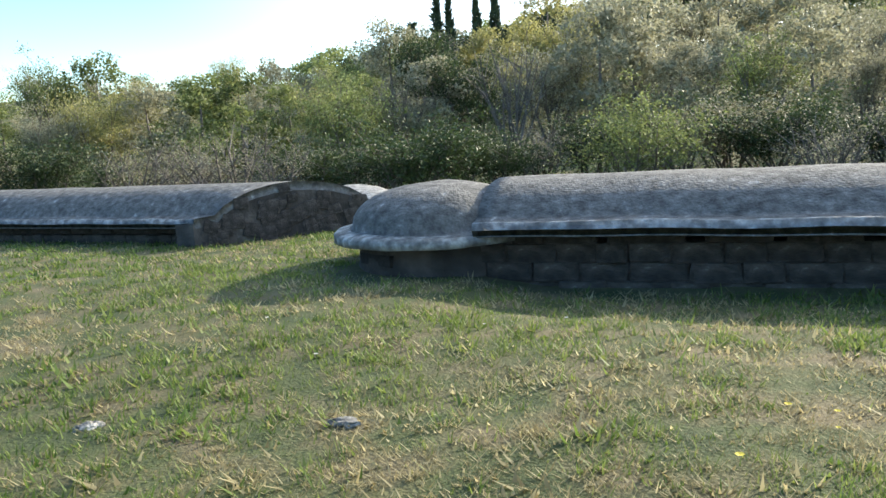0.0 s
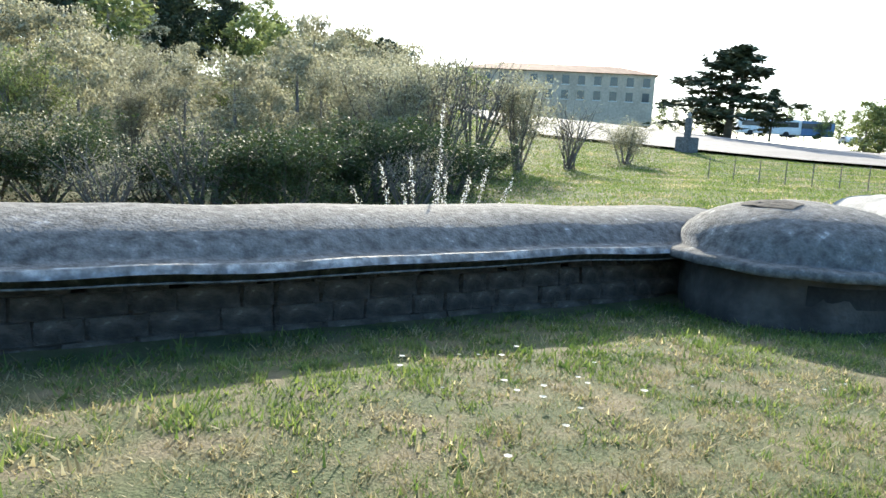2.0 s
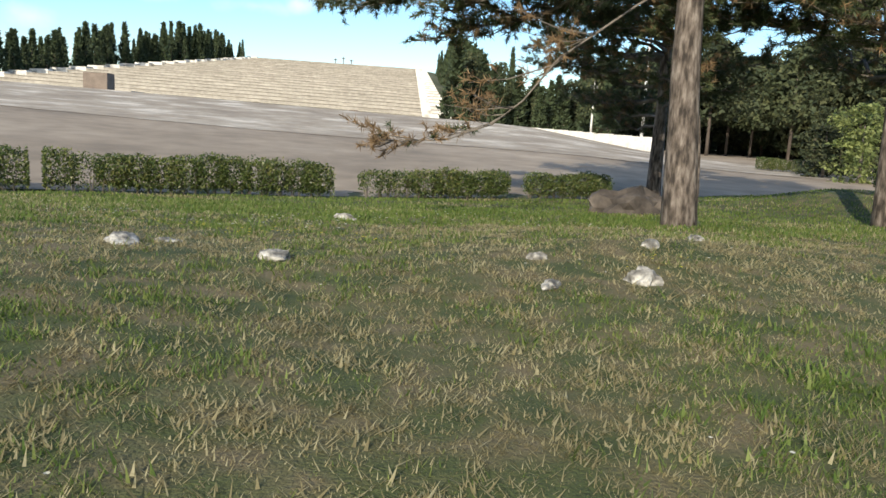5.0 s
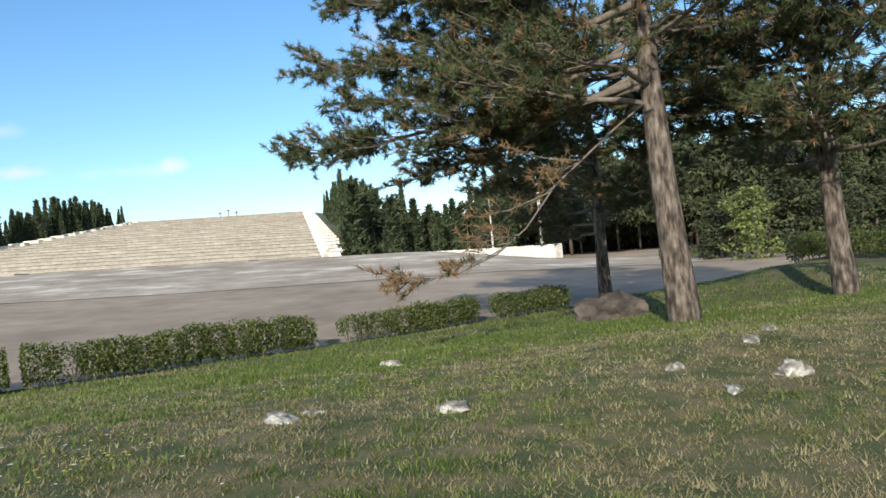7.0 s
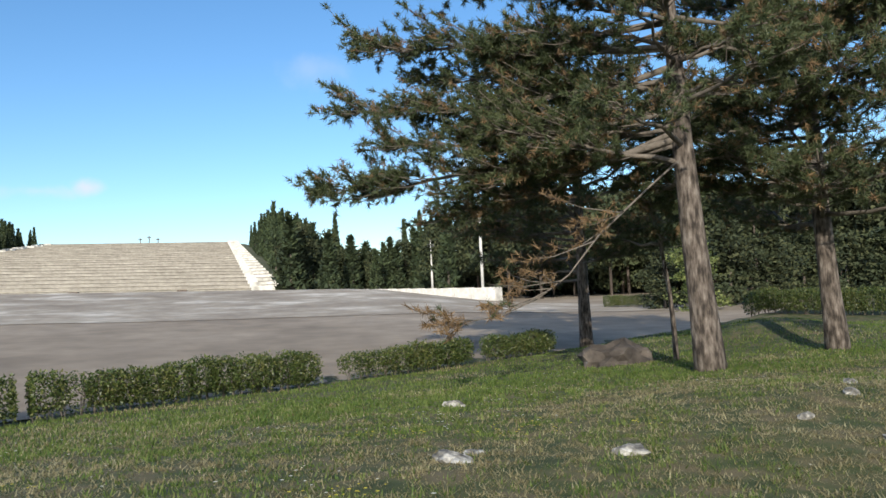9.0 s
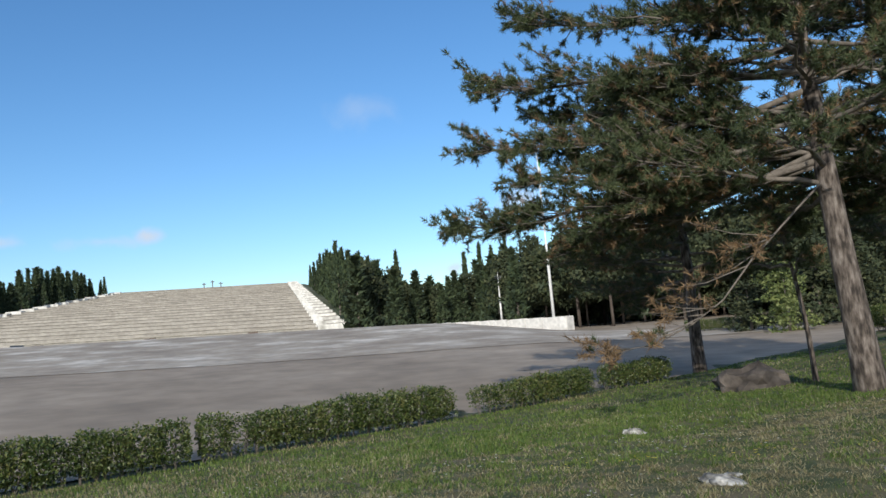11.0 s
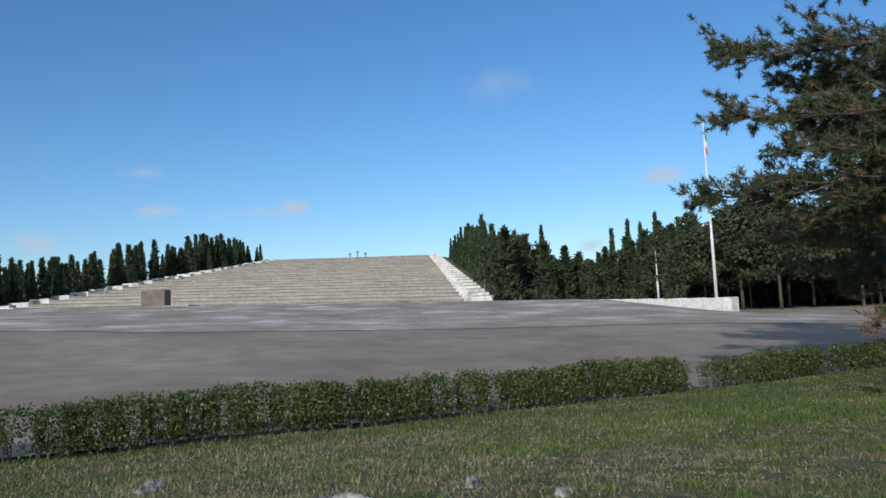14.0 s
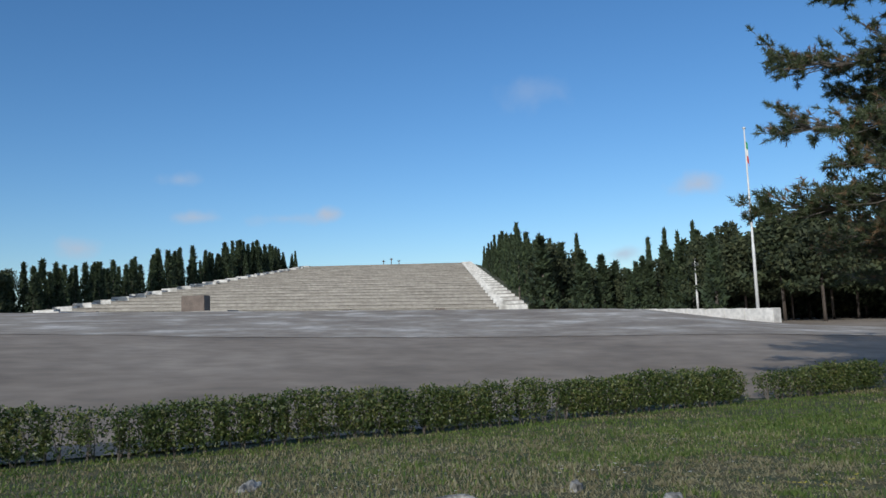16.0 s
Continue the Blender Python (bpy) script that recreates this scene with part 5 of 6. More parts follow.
def pine_tree(x, y, z, height, radius, lean, limbs, seed, label, tufts=1.0, limb_r=0.085, needles=30):
    rng = np.random.default_rng(seed)
    root = tagged(new("pine"), label, "tree", "pines at the lawn's edge")
    root.location = (x, y, z)
    base = Vector((0, 0, 0))
    tp, tr = [], []
    for i in range(13):
        t = i / 12
        tp.append(Vector((lean[0] * t ** 1.3 + 0.06 * math.sin(t * 7 + seed), lean[1] * t ** 1.3 + 0.05 * math.cos(t * 6 + seed), -0.4 + (height + 0.4) * t)))
        tr.append(radius * (1.18 - 0.18 * min(1, t * 8)) * (1 - 0.9 * t ** 1.2) + 0.01)
    v, f = tube(tp, tr, 14)
    v = [p + Vector((noise.noise(p * 5), noise.noise(p * 5 + Vector((9, 0, 0))), 0)) * radius * 0.14 for p in v]
    piece("trunk", mesh("trunk", v, f, M_BARK, True), root, "plated grey-brown bark")

    def trunk_at(h):
        t = max(0.0, min(1.0, (h + 0.4) / (height + 0.4))) * 12
        i = min(11, int(t))
        return tp[i].lerp(tp[i + 1], t - i)

    geos, green, brown = [], [], []

    def grow(p0, p1, r, droop, dense, brownish, via=()):
        d = p1 - p0
        L = d.length
        pts = []
        for i in range(7):
            t = i / 6
            q = p0 + d * t + Vector((0, 0, droop * math.sin(math.pi * t) * L))
            q += Vector(rng.normal(size=3)) * 0.035 * L * math.sin(math.pi * t) * 0.6
            pts.append(q)
        if via:
            pts = [p0] + [Vector(q) - Vector((x, y, z)) for q in via]
        geos.append(tube(pts, [r * (1 - 0.85 * i / 6) + 0.006 for i in range(7)], 6))
        n2 = int(L * 6.4 * dense)
        for k in range(n2):
            t = rng.uniform(0.25, 1.0)
            i = min(5, int(t * 6))
            q = pts[i].lerp(pts[i + 1], t * 6 - i)
            h = Vector((d.x, d.y, d.z * 0.4)).normalized()
            side = Vector((-h.y, h.x, 0)).normalized() * (1 if rng.uniform() < 0.5 else -1)
            dirn = (h * rng.uniform(0.3, 1.0) + side * rng.uniform(0.2, 1.1) + Vector((0, 0, rng.uniform(-0.25, 0.45)))).normalized()
            l2 = rng.uniform(0.4, 1.35) * (1.15 - 0.55 * t) * min(1.5, 0.5 + L * 0.18)
            e = q + dirn * l2 + Vector((0, 0, 0.06 * l2))
            m = (q + e) / 2 + Vector((0, 0, -0.05 * l2))
            geos.append(tube([q, m, e], [0.016, 0.011, 0.005], 4))
            for j in range(rng.integers(5, 9)):
                s = rng.uniform(0.35, 1.0)
                c = q.lerp(e, s)
                tw = (dirn + Vector(rng.normal(size=3)) * 0.45 + Vector((0, 0, 0.25))).normalized()
                c2 = c + tw * rng.uniform(0.08, 0.28)
                geos.append(tube([c, c2], [0.006, 0.004], 3))
                dead = rng.uniform() < brownish
                (brown if dead else green).append(tuft_tris(rng, np.array(c2), np.array(tw), int(needles * (0.6 if dead else 1)), 0.165))

    for h0, end, r, droop, dense, brownish, *via in limbs:
        p0 = trunk_at(h0)
        grow(p0, Vector(end) - Vector((x, y, z)), r, droop, dense * tufts, brownish, via)
    v, f = join_geo(geos)
    piece("limbwork", mesh("limbwork", v, f, M_TWIG, True), root)
    piece("foliage", soup("foliage", np.concatenate(green), M_NEEDLE), root, "tufted green needles")
    if brown:
        piece("dead_foliage", soup("dead_foliage", np.concatenate(brown), M_NEEDLE_B), root, "withered brown needles")
    return root


def ring_limbs(x, y, z, rng, n, h0, h1, reach0, reach1, az0=0.0, az1=360.0, rise=0.1, dense=1.0, brown=0.12):
    out = []
    for i in range(n):
        t = (i + rng.random()) / n
        h = h0 + (h1 - h0) * t
        a = radians(rng.uniform(az0, az1))
        L = (reach0 + (reach1 - reach0) * t) * rng.uniform(0.7, 1.1)
        out.append((h, (x + L * math.sin(a), y + L * math.cos(a), z + h + L * rng.uniform(rise - 0.1, rise + 0.18)), 0.035 + 0.006 * L, rng.uniform(-0.06, 0.03), dense, brown))
    return out


rp = random.Random(12)
PX, PY = 8.2, 3.6
PZ = ground_z(PX, PY) - 0.02
# the first limb is a dead bough that hangs down and turns up at its end
limbs1 = [(4.6, (3.0, 5.4, 1.78), 0.020, 0.0, 0.55, 0.93, (7.0, 3.75, 4.4), (5.66, 3.87, 3.4), (5.2, 4.3, 2.65), (4.81, 4.85, 2.2), (4.0, 5.15, 1.86), (2.95, 5.4, 1.80)), (5.0, (2.2, 9.8, 5.1), 0.08, -0.04, 1.9, 0.14), (5.6, (3.2, 8.0, 5.9), 0.07, -0.03, 1.9, 0.16), (6.6, (2.6, 9.4, 7.0), 0.075, -0.05, 2.0, 0.14),
          (7.6, (3.5, 11.0, 9.5), 0.085, -0.06, 2.0, 0.14), (8.4, (4.6, 9.8, 10.8), 0.08, -0.04, 1.9, 0.12), (6.0, (4.6, 7.4, 4.6), 0.06, -0.04, 1.7, 0.3), (5.2, (5.0, 9.2, 4.3), 0.06, -0.03, 1.7, 0.4), (7.0, (4.8, 6.2, 7.7), 0.06, -0.03, 1.6, 0.14),
          (6.4, (6.2, 9.4, 6.4), 0.06, -0.02, 1.7, 0.2), (7.4, (5.6, 10.6, 8.2), 0.06, -0.02, 1.9, 0.14), (5.4, (6.6, 7.6, 4.9), 0.05, 0.0, 1.7, 0.4)]
limbs1 += ring_limbs(PX, PY, PZ, rp, 42, 4.2, 10.8, 4.2, 3.0, 230, 470, 0.12, 1.0, 0.22)
limbs1 += ring_limbs(PX, PY, PZ, rp, 8, 5.0, 11.0, 3.0, 2.0, 110, 250, 0.1, 0.9, 0.15)
pine_tree(PX, PY, PZ, 12.5, 0.30, (-0.35, 0.5), limbs1, 3, "big old pine with plated bark and wide drooping limbs")
P2 = (13.9, 4.5)
limbs2 = ring_limbs(*P2, 0.6, rp, 74, 3.2, 10.5, 4.8, 3.2, 150, 430, 0.08, 1.0, 0.2)
pine_tree(*P2, ground_z(*P2) - 0.02, 12.0, 0.27, (-0.5, 0.3), limbs2, 4, "old pine with dense shady crown on the lawn", 0.9)
P3 = (14.24, 14.9)
limbs3 = ring_limbs(*P3, 0.2, rp, 54, 2.6, 11, 5.2, 3.2, 150, 400, 0.08, 1.0, 0.22)
limbs3 += [(6.5, (8.9, 13.5, 8.1), 0.07, -0.04, 1.1, 0.1), (5.0, (9.0, 12.6, 5.0), 0.06, -0.03, 1.1, 0.2), (5.5, (10.0, 11.0, 6.4), 0.06, -0.03, 1.1, 0.15)]
pine_tree(*P3, ground_z(*P3) - 0.02, 12.5, 0.24, (-0.4, 0.0), limbs3, 5, "pine with dark dense crown beside the asphalt", 0.95)
P4 = (10.7, 6.9)
limbs4 = ring_limbs(*P4, 0.4, rp, 9, 2.6, 5.6, 2.2, 1.4, 200, 420, 0.1, 0.9, 0.3)
pine_tree(*P4, ground_z(*P4) - 0.02, 6.0, 0.065, (-0.5, 0.4), limbs4, 6, "thin leaning young pine in the shade", 0.9)


# ---- grass ----
PATH_XY = [(3.0, -7.1), (3.3, -7.6), (2.7, -8.4), (1.6, -8.8), (0.2, -8.8), (-2.5, -8.3), (-5.6, -7.4), (-8.6, -6.6), (-9.75, -6.6)]


def build_grass(count):
    rng = np.random.default_rng(8)
    green, dry = [], []
    clumps = count // 13
    i = rng.integers(0, len(PATH_XY) - 1, clumps)
    t = rng.uniform(0, 1, clumps)
    P = np.array(PATH_XY)
    o = P[i] * (1 - t[:, None]) + P[i + 1] * t[:, None]
    a = rng.uniform(0, 2 * np.pi, clumps)
    r = rng.uniform(0.7, 1, clumps) * 0.8 + rng.uniform(0, 1, clumps) ** 1.35 * 15.5
    centre = o + np.stack([np.sin(a), np.cos(a)], 1) * r[:, None]
    mood = rng.normal(size=clumps) * 0.30
    vigour = 0.45 + 1.0 * rng.uniform(0, 1, clumps) ** 2
    which = rng.integers(0, clumps, count)
    xy = centre[which] + rng.normal(size=(count, 2)) * (0.020 + 0.0045 * r[which])[:, None]
    r, mood, vigour = r[which], mood[which], vigour[which]
    edge = np.interp(xy[:, 0], [q[0] for q in HEDGE_LINE], [q[1] for q in HEDGE_LINE])
    keep = (xy[:, 1] < edge + 0.25) & ~((xy[:, 1] < -13.0) & (xy[:, 1] > -15.0) & (xy[:, 0] < 6.3) & (xy[:, 0] > -3.5))
    keep &= np.hypot(xy[:, 0] + 3.85, xy[:, 1] + 12.3) > 1.1
    keep &= np.hypot(xy[:, 0] - 5.5, xy[:, 1] + 13.7) > 0.85
    xy, r, mood, vigour = xy[keep], r[keep], mood[keep], vigour[keep]
    n = len(xy)
    gx, gy = np.arange(-28, 21, 0.3), np.arange(-27, 18, 0.3)
    gz = np.array([[ground_z(x, y) for y in gy] for x in gx])
    gd = np.array([[0.75 * noise.noise((x * 0.42, y * 0.42, 2.0)) + 0.5 * noise.noise((x * 1.4, y * 1.4, 7.0)) for y in gy] for x in gx])
    fx, fy = (xy[:, 0] + 28) / 0.3, (xy[:, 1] + 27) / 0.3
    ix, iy = np.clip(fx.astype(int), 0, len(gx) - 2), np.clip(fy.astype(int), 0, len(gy) - 2)
    tx, ty = np.clip(fx - ix, 0, 1), np.clip(fy - iy, 0, 1)

    def grid(g):
        return (g[ix, iy] * (1 - tx) + g[ix + 1, iy] * tx) * (1 - ty) + (g[ix, iy + 1] * (1 - tx) + g[ix + 1, iy + 1] * tx) * ty

    z = grid(gz)
    hx, hy = np.arange(-28, 21, 0.14), np.arange(-27, 18, 0.14)
    gf = np.array([[noise.noise((x * 2.6, y * 2.6, 4.0)) for y in hy] for x in hx])
    mottle = gf[np.clip(((xy[:, 0] + 28) / 0.14).astype(int), 0, len(hx) - 1), np.clip(((xy[:, 1] + 27) / 0.14).astype(int), 0, len(hy) - 1)]
    # last term: pine shade put into blade colour, less straw round (6, 7.5)
    dryness = grid(gd) * 1.25 + 0.23 + 0.7 * mottle + mood - 0.5 * np.exp(-((xy[:, 0] - 6) ** 2 / 12 + (xy[:, 1] - 7.5) ** 2 / 14))
    shade = (xy[:, 1] < -11.2) | (xy[:, 1] > 6.5)
    dryness -= shade * 0.30
    dryness -= 0.10 * ((xy[:, 0] < -3.0) & (xy[:, 1] < -7.5))
    # patches of more or less straw; (5.0, 6.0) greens the painted pine shade further
    for dx, dy, sx, sy, k in ((3.8, -2.2, 3.2, 1.9, 0.75), (-8.5, 6.0, 5.0, 1.9, 0.8), (-9.0, 1.0, 4.5, 2.0, 0.7), (5.0, 6.0, 4.5, 2.6, -0.9), (-0.5, 4.2, 4.0, 1.8, -0.6), (-5.0, -10.2, 2.6, 1.6, -0.7), (0.5, -6.2, 2.4, 0.9, 0.45), (2.0, -10.2, 2.2, 0.7, 0.35)):
        dryness += k * np.exp(-((xy[:, 0] - dx) / sx) ** 2 - ((xy[:, 1] - dy) / sy) ** 2)
    dryness += rng.normal(size=n) * 0.22
    tall = np.where(dryness > 0.08, 0.028, 0.040) * rng.uniform(0.45, 1.5, n) * vigour * (1 + 0.025 * r)
    yaw = rng.uniform(0, 2 * np.pi, n)
    bend = rng.uniform(0.3, 1.4, n) * np.where(dryness > 0.08, 1.6, 0.9)
    w = 0.0022 + 0.00088 * r
    ux, uy = np.cos(yaw), np.sin(yaw)
    b = np.stack([xy[:, 0], xy[:, 1], z - 0.01], 1)
    s = np.stack([-uy * w, ux * w, np.zeros(n)], 1)
    tip = b + np.stack([ux * tall * bend, uy * tall * bend, tall], 1)
    tris = np.stack([b - s, b + s, tip], 1)
    isdry = dryness > 0.08
    thing("grass", soup("grass", tris[~isdry], M_BLADE_G), "short green lawn grass", "grass", kind="stuff")
    thing("dry_grass", soup("dry_grass", tris[isdry], M_BLADE_D), "matted straw-coloured dry grass", "grass", kind="stuff")


build_grass(1200000)


def build_field(name, count, az0, az1, r0, r1, power, label, limit):
    rng = np.random.default_rng(18)
    az = np.radians(rng.uniform(az0, az1, count))
    r = r0 + (r1 - r0) * rng.uniform(0, 1, count) ** power
    x, y = 1 + r * np.sin(az), -8 + r * np.cos(az)
    keep = (y < np.interp(x, [q[0] for q in HEDGE_LINE], [q[1] for q in HEDGE_LINE])) & ~((y < -12.6) & (y > -15.2) & (x > -4)) & (np.hypot(x + 3.85, y + 12.3) > 1.5)
    x, y, r = x[keep], y[keep], r[keep]
    n = len(x)
    gx, gy = np.arange(-66, 40, 1.0), np.arange(-72, 26, 1.0)
    gz = np.array([[ground_z(u, v) for v in gy] for u in gx])
    ix, iy = np.clip((x + 66).astype(int), 0, len(gx) - 2), np.clip((y + 72).astype(int), 0, len(gy) - 2)
    tx, ty = np.clip(x + 66 - ix, 0, 1), np.clip(y + 72 - iy, 0, 1)
    z = (gz[ix, iy] * (1 - tx) + gz[ix + 1, iy] * tx) * (1 - ty) + (gz[ix, iy + 1] * (1 - tx) + gz[ix + 1, iy + 1] * tx) * ty
    yaw = rng.uniform(0, 6.28, n)
    h = rng.uniform(0.03, 0.075, n)
    dry = rng.normal(size=n) * 0.5 + np.sin(x * 0.9 + 1.3 * np.sin(y * 0.6)) * np.sin(y * 1.1 + 0.8 * np.sin(x * 0.5)) > limit
    for dx, dy, sx, sy in ((-9.0, 6.3, 5.0, 1.7), (-9.5, 1.5, 4.5, 2.2), (4.0, -2.0, 3.2, 1.9)):
        dry |= rng.uniform(size=n) < 0.75 * np.exp(-((x - dx) / sx) ** 2 - ((y - dy) / sy) ** 2)
    w = 0.006 + 0.0007 * r
    b = np.stack([x, y, z - 0.02], 1)
    s = np.stack([-np.sin(yaw) * w, np.cos(yaw) * w, np.zeros(n)], 1)
    tip = b + np.stack([np.cos(yaw) * h * 0.7, np.sin(yaw) * h * 0.7, h + 0.02], 1)
    tris = np.stack([b - s, b + s, tip], 1)
    thing(name, soup(name, tris[~dry], M_BLADE_G), label, "grass", kind="stuff")
    thing("dry_" + name, soup("dry_" + name, tris[dry], M_BLADE_D), "straw-coloured dry tufts among the green grass", "grass", kind="stuff")


build_field("field_grass", 300000, -168, -76, 10, 62, 0.8, "bright green grass of the field", 0.85)
build_field("lawn_grass", 150000, -76, 95, 12, 29, 0.9, "green grass by the hedge and pines", 0.8)


def flower_patch(name, mat, spots, n_each, spread, size, label, seed):
    rng = np.random.default_rng(seed)
    tris = []
    for x, y in spots:
        for k in range(n_each):
            px, py = x + rng.normal() * spread, y + rng.normal() * spread
            c = np.array((px, py, ground_z(px, py) + rng.uniform(0.05, 0.10)))
            s = size * rng.uniform(0.7, 1.3)
            for j in range(6):
                a0, a1 = j * 1.047, (j + 1) * 1.047
                tris.append((c, c + np.array((math.cos(a0) * s, math.sin(a0) * s, 0.004)), c + np.array((math.cos(a1) * s, math.sin(a1) * s, 0.004))))
    thing(name, soup(name, tris, mat), label, "flowers", kind="stuff")


flower_patch("daisies", M_BLOSSOM, [(0.6, 0.9), (1.0, 1.3), (-1.8, 2.5), (2.4, 2.6), (-4, 3.5), (3.8, 4.6), (-6, 1.5), (-2.2, -2.0), (5.0, 1.0), (-5, -6), (-7, -9.5), (0.5, -11.0), (-3.5, -8.5), (6.5, 6.0), (-12, 1), (-9, 2)], 16, 0.55, 0.017, "scattered white daisies in the grass", 4)
rf = random.Random(21)
flower_patch("stray_daisies", M_BLOSSOM, [(rf.uniform(-13, 9), rf.uniform(-11.5, 7)) for k in range(150)], 2, 0.35, 0.012, "single white daisies strewn over the lawn", 9)
flower_patch("yellow_flowers", M_YELLOW, [(-2.4, -2.6), (-2.2, -2.3), (0.4, -0.6), (0.9, -0.5), (-4.2, -3.2), (-5.2, -0.5), (-4.7, -0.4), (1.6, -1.3), (-0.4, 0.4), (3.9, -2.9), (-6.0, -2.3), (2.4, -9.9), (-1.0, 0.9)], 13, 0.22, 0.014, "small yellow flowers in the grass", 5)


# ---- blossoming sprigs behind the trench ----
def blossom_shrub(x, y, z, shoots, seed):
    rng = np.random.default_rng(seed)
    root = tagged(new("blossom_shrub"), "young shrub with upright shoots of white blossom", "shrub")
    root.location = (x, y, z)
    geos, cs = [], []
    for dx, dy, h in shoots:
        p0, p1 = Vector((dx * 0.35, dy * 0.35, 0)), Vector((dx, dy, h))
        m = (p0 + p1) / 2 + Vector((dx * 0.1, 0, 0.05))
        geos.append(tube([p0, m, p1], [0.010, 0.007, 0.003], 5))
        L = int(h * 26)
        for k in range(L):
            t = 0.40 + 0.60 * k / L
            q = p0.lerp(m, t * 2) if t < 0.5 else m.lerp(p1, t * 2 - 1)
            for j in range(4):
                cs.append(np.array(q) + rng.normal(size=3) * 0.018 * (1.3 - t * 0.6))
    v, f = join_geo(geos)
    piece("shootwork", mesh("shootwork", v, f, M_TWIG), root)
    piece("blossom", soup("blossom", leaf_tris(rng, cs, 0.020, 0, 1.0), M_BLOSSOM), root)


blossom_shrub(-1.62, -15.65, 0.5, [(-0.22, -0.25, 2.12), (0.35, 0.0, 1.45), (0.80, 0.1, 1.38), (0.1, 0.2, 1.3), (-0.1, 0.1, 1.28), (-0.5, 0.0, 1.25), (-0.85, -0.1, 1.35), (-1.1, 0.1, 1.22), (1.15, 0.1, 1.1), (0.55, 0.2, 1.15), (-0.3, 0.3, 1.2)], 2)


# ---- towards the village: car park, buildings, specimen trees ----
EYE2 = (3.0, -8.24, 2.1)


def spot(az, el, d):
    return far_point(az, el, d, EYE2)


def strip(name, mat, a, b, label, rise=0.0, n=24):
    """A paved strip over the terrain between two polar edges (azimuth, near distance, far distance)."""
    verts, faces = [], []
    for i in range(n + 1):
        t = i / n
        az = a[0] + (b[0] - a[0]) * t
        for k in range(7):
            d = (a[1] + (b[1] - a[1]) * t) * (1 - k / 6) + (a[2] + (b[2] - a[2]) * t) * k / 6
            p = spot(az, 0, d)
            verts.append((p.x, p.y, ground_z(p.x, p.y) + 0.22 + rise))
    for i in range(n):
        for k in range(6):
            q = i * 7 + k
            faces.append((q, q + 7, q + 8, q + 1))
    return thing(name, mesh(name, verts, faces, mat, True), label, "pavement", kind="structure")


strip("pavement", M_GRAVEL, (-158, 66, 100), (-104, 52, 78), "pale car park surface beyond the field")


def hip_building(centre, yaw, L, W, H, roof_h, rows, cols, label):
    root = tagged(new("building"), label, "building")
    root.matrix_world = pose(*centre, 0, 0, yaw)
    part("wall", box_bm(L, W, H + 3, 0.05), M_PLASTER, root, "", pose(0, 0, -3))
    o = 0.6
    v = [(-L / 2 - o, -W / 2 - o, H), (L / 2 + o, -W / 2 - o, H), (L / 2 + o, W / 2 + o, H), (-L / 2 - o, W / 2 + o, H), (-L / 2 + W / 2, 0, H + roof_h), (L / 2 - W / 2, 0, H + roof_h)]
    piece("roof", mesh("roof", v, [(0, 1, 5, 4), (1, 2, 5), (2, 3, 4, 5), (3, 0, 4), (3, 2, 1, 0)], M_ROOF), root)
    for r in range(rows):
        for c in range(cols):
            x = -L / 2 + (c + 0.5) * L / cols
            z = 1.0 + r * (H - 0.6) / rows
            w = part("window", box_bm(1.15, 0.16, 1.5, 0), M_GLASS, root, "", pose(x, -W / 2 - 0.02, z))
            part("window_frame", box_bm(1.5, 0.10, 0.14), M_WHITE, w, "", pose(0, -0.05, -0.14))
    return root


pm = spot(-139.5, 0.056, 140)
hip_building((pm.x, pm.y, pm.z), 139.5, 33, 12, 5.6, 1.8, 2, 12, "long two-storey ochre building with a low clay roof")
pm = spot(-93.5, 0.012, 92)
hip_building((pm.x, pm.y, pm.z - 0.6), 93.5, 22, 9, 2.2, 2.0, 1, 6, "low house with a clay tile roof among trees")
pm = spot(-111, 0.012, 110)
hip_building((pm.x, pm.y, pm.z), 111, 18, 9, 3.0, 2.6, 1, 5, "low house with a brown roof behind trees")


def bus(p, yaw, L, mat, label):
    root = tagged(new("bus"), label, "bus", "parked coaches")
    root.matrix_world = pose(p.x, p.y, p.z, 0, 0, yaw)
    part("body", box_bm(L, 2.5, 2.7, 0.18), mat, root, "", pose(0, 0, 0.45))
    for s in (-1, 1):
        part("window_band", box_bm(L - 1.2, 0.06, 0.95, 0.02), M_GLASS, root, "", pose(0, s * 1.26, 1.75))
        for k in (-L / 2 + 2.2, L / 2 - 2.6):
            bm = bmesh.new()
            bmesh.ops.create_cone(bm, cap_ends=True, segments=16, radius1=0.5, radius2=0.5, depth=0.3)
            part("wheel", bm, M_RUBBER, root, "", pose(k, s * 1.15, 0.5, 90))
    part("windscreen", box_bm(0.06, 2.2, 1.2, 0.02), M_GLASS, root, "", pose(L / 2 + 0.01, 0, 1.5))
    return root


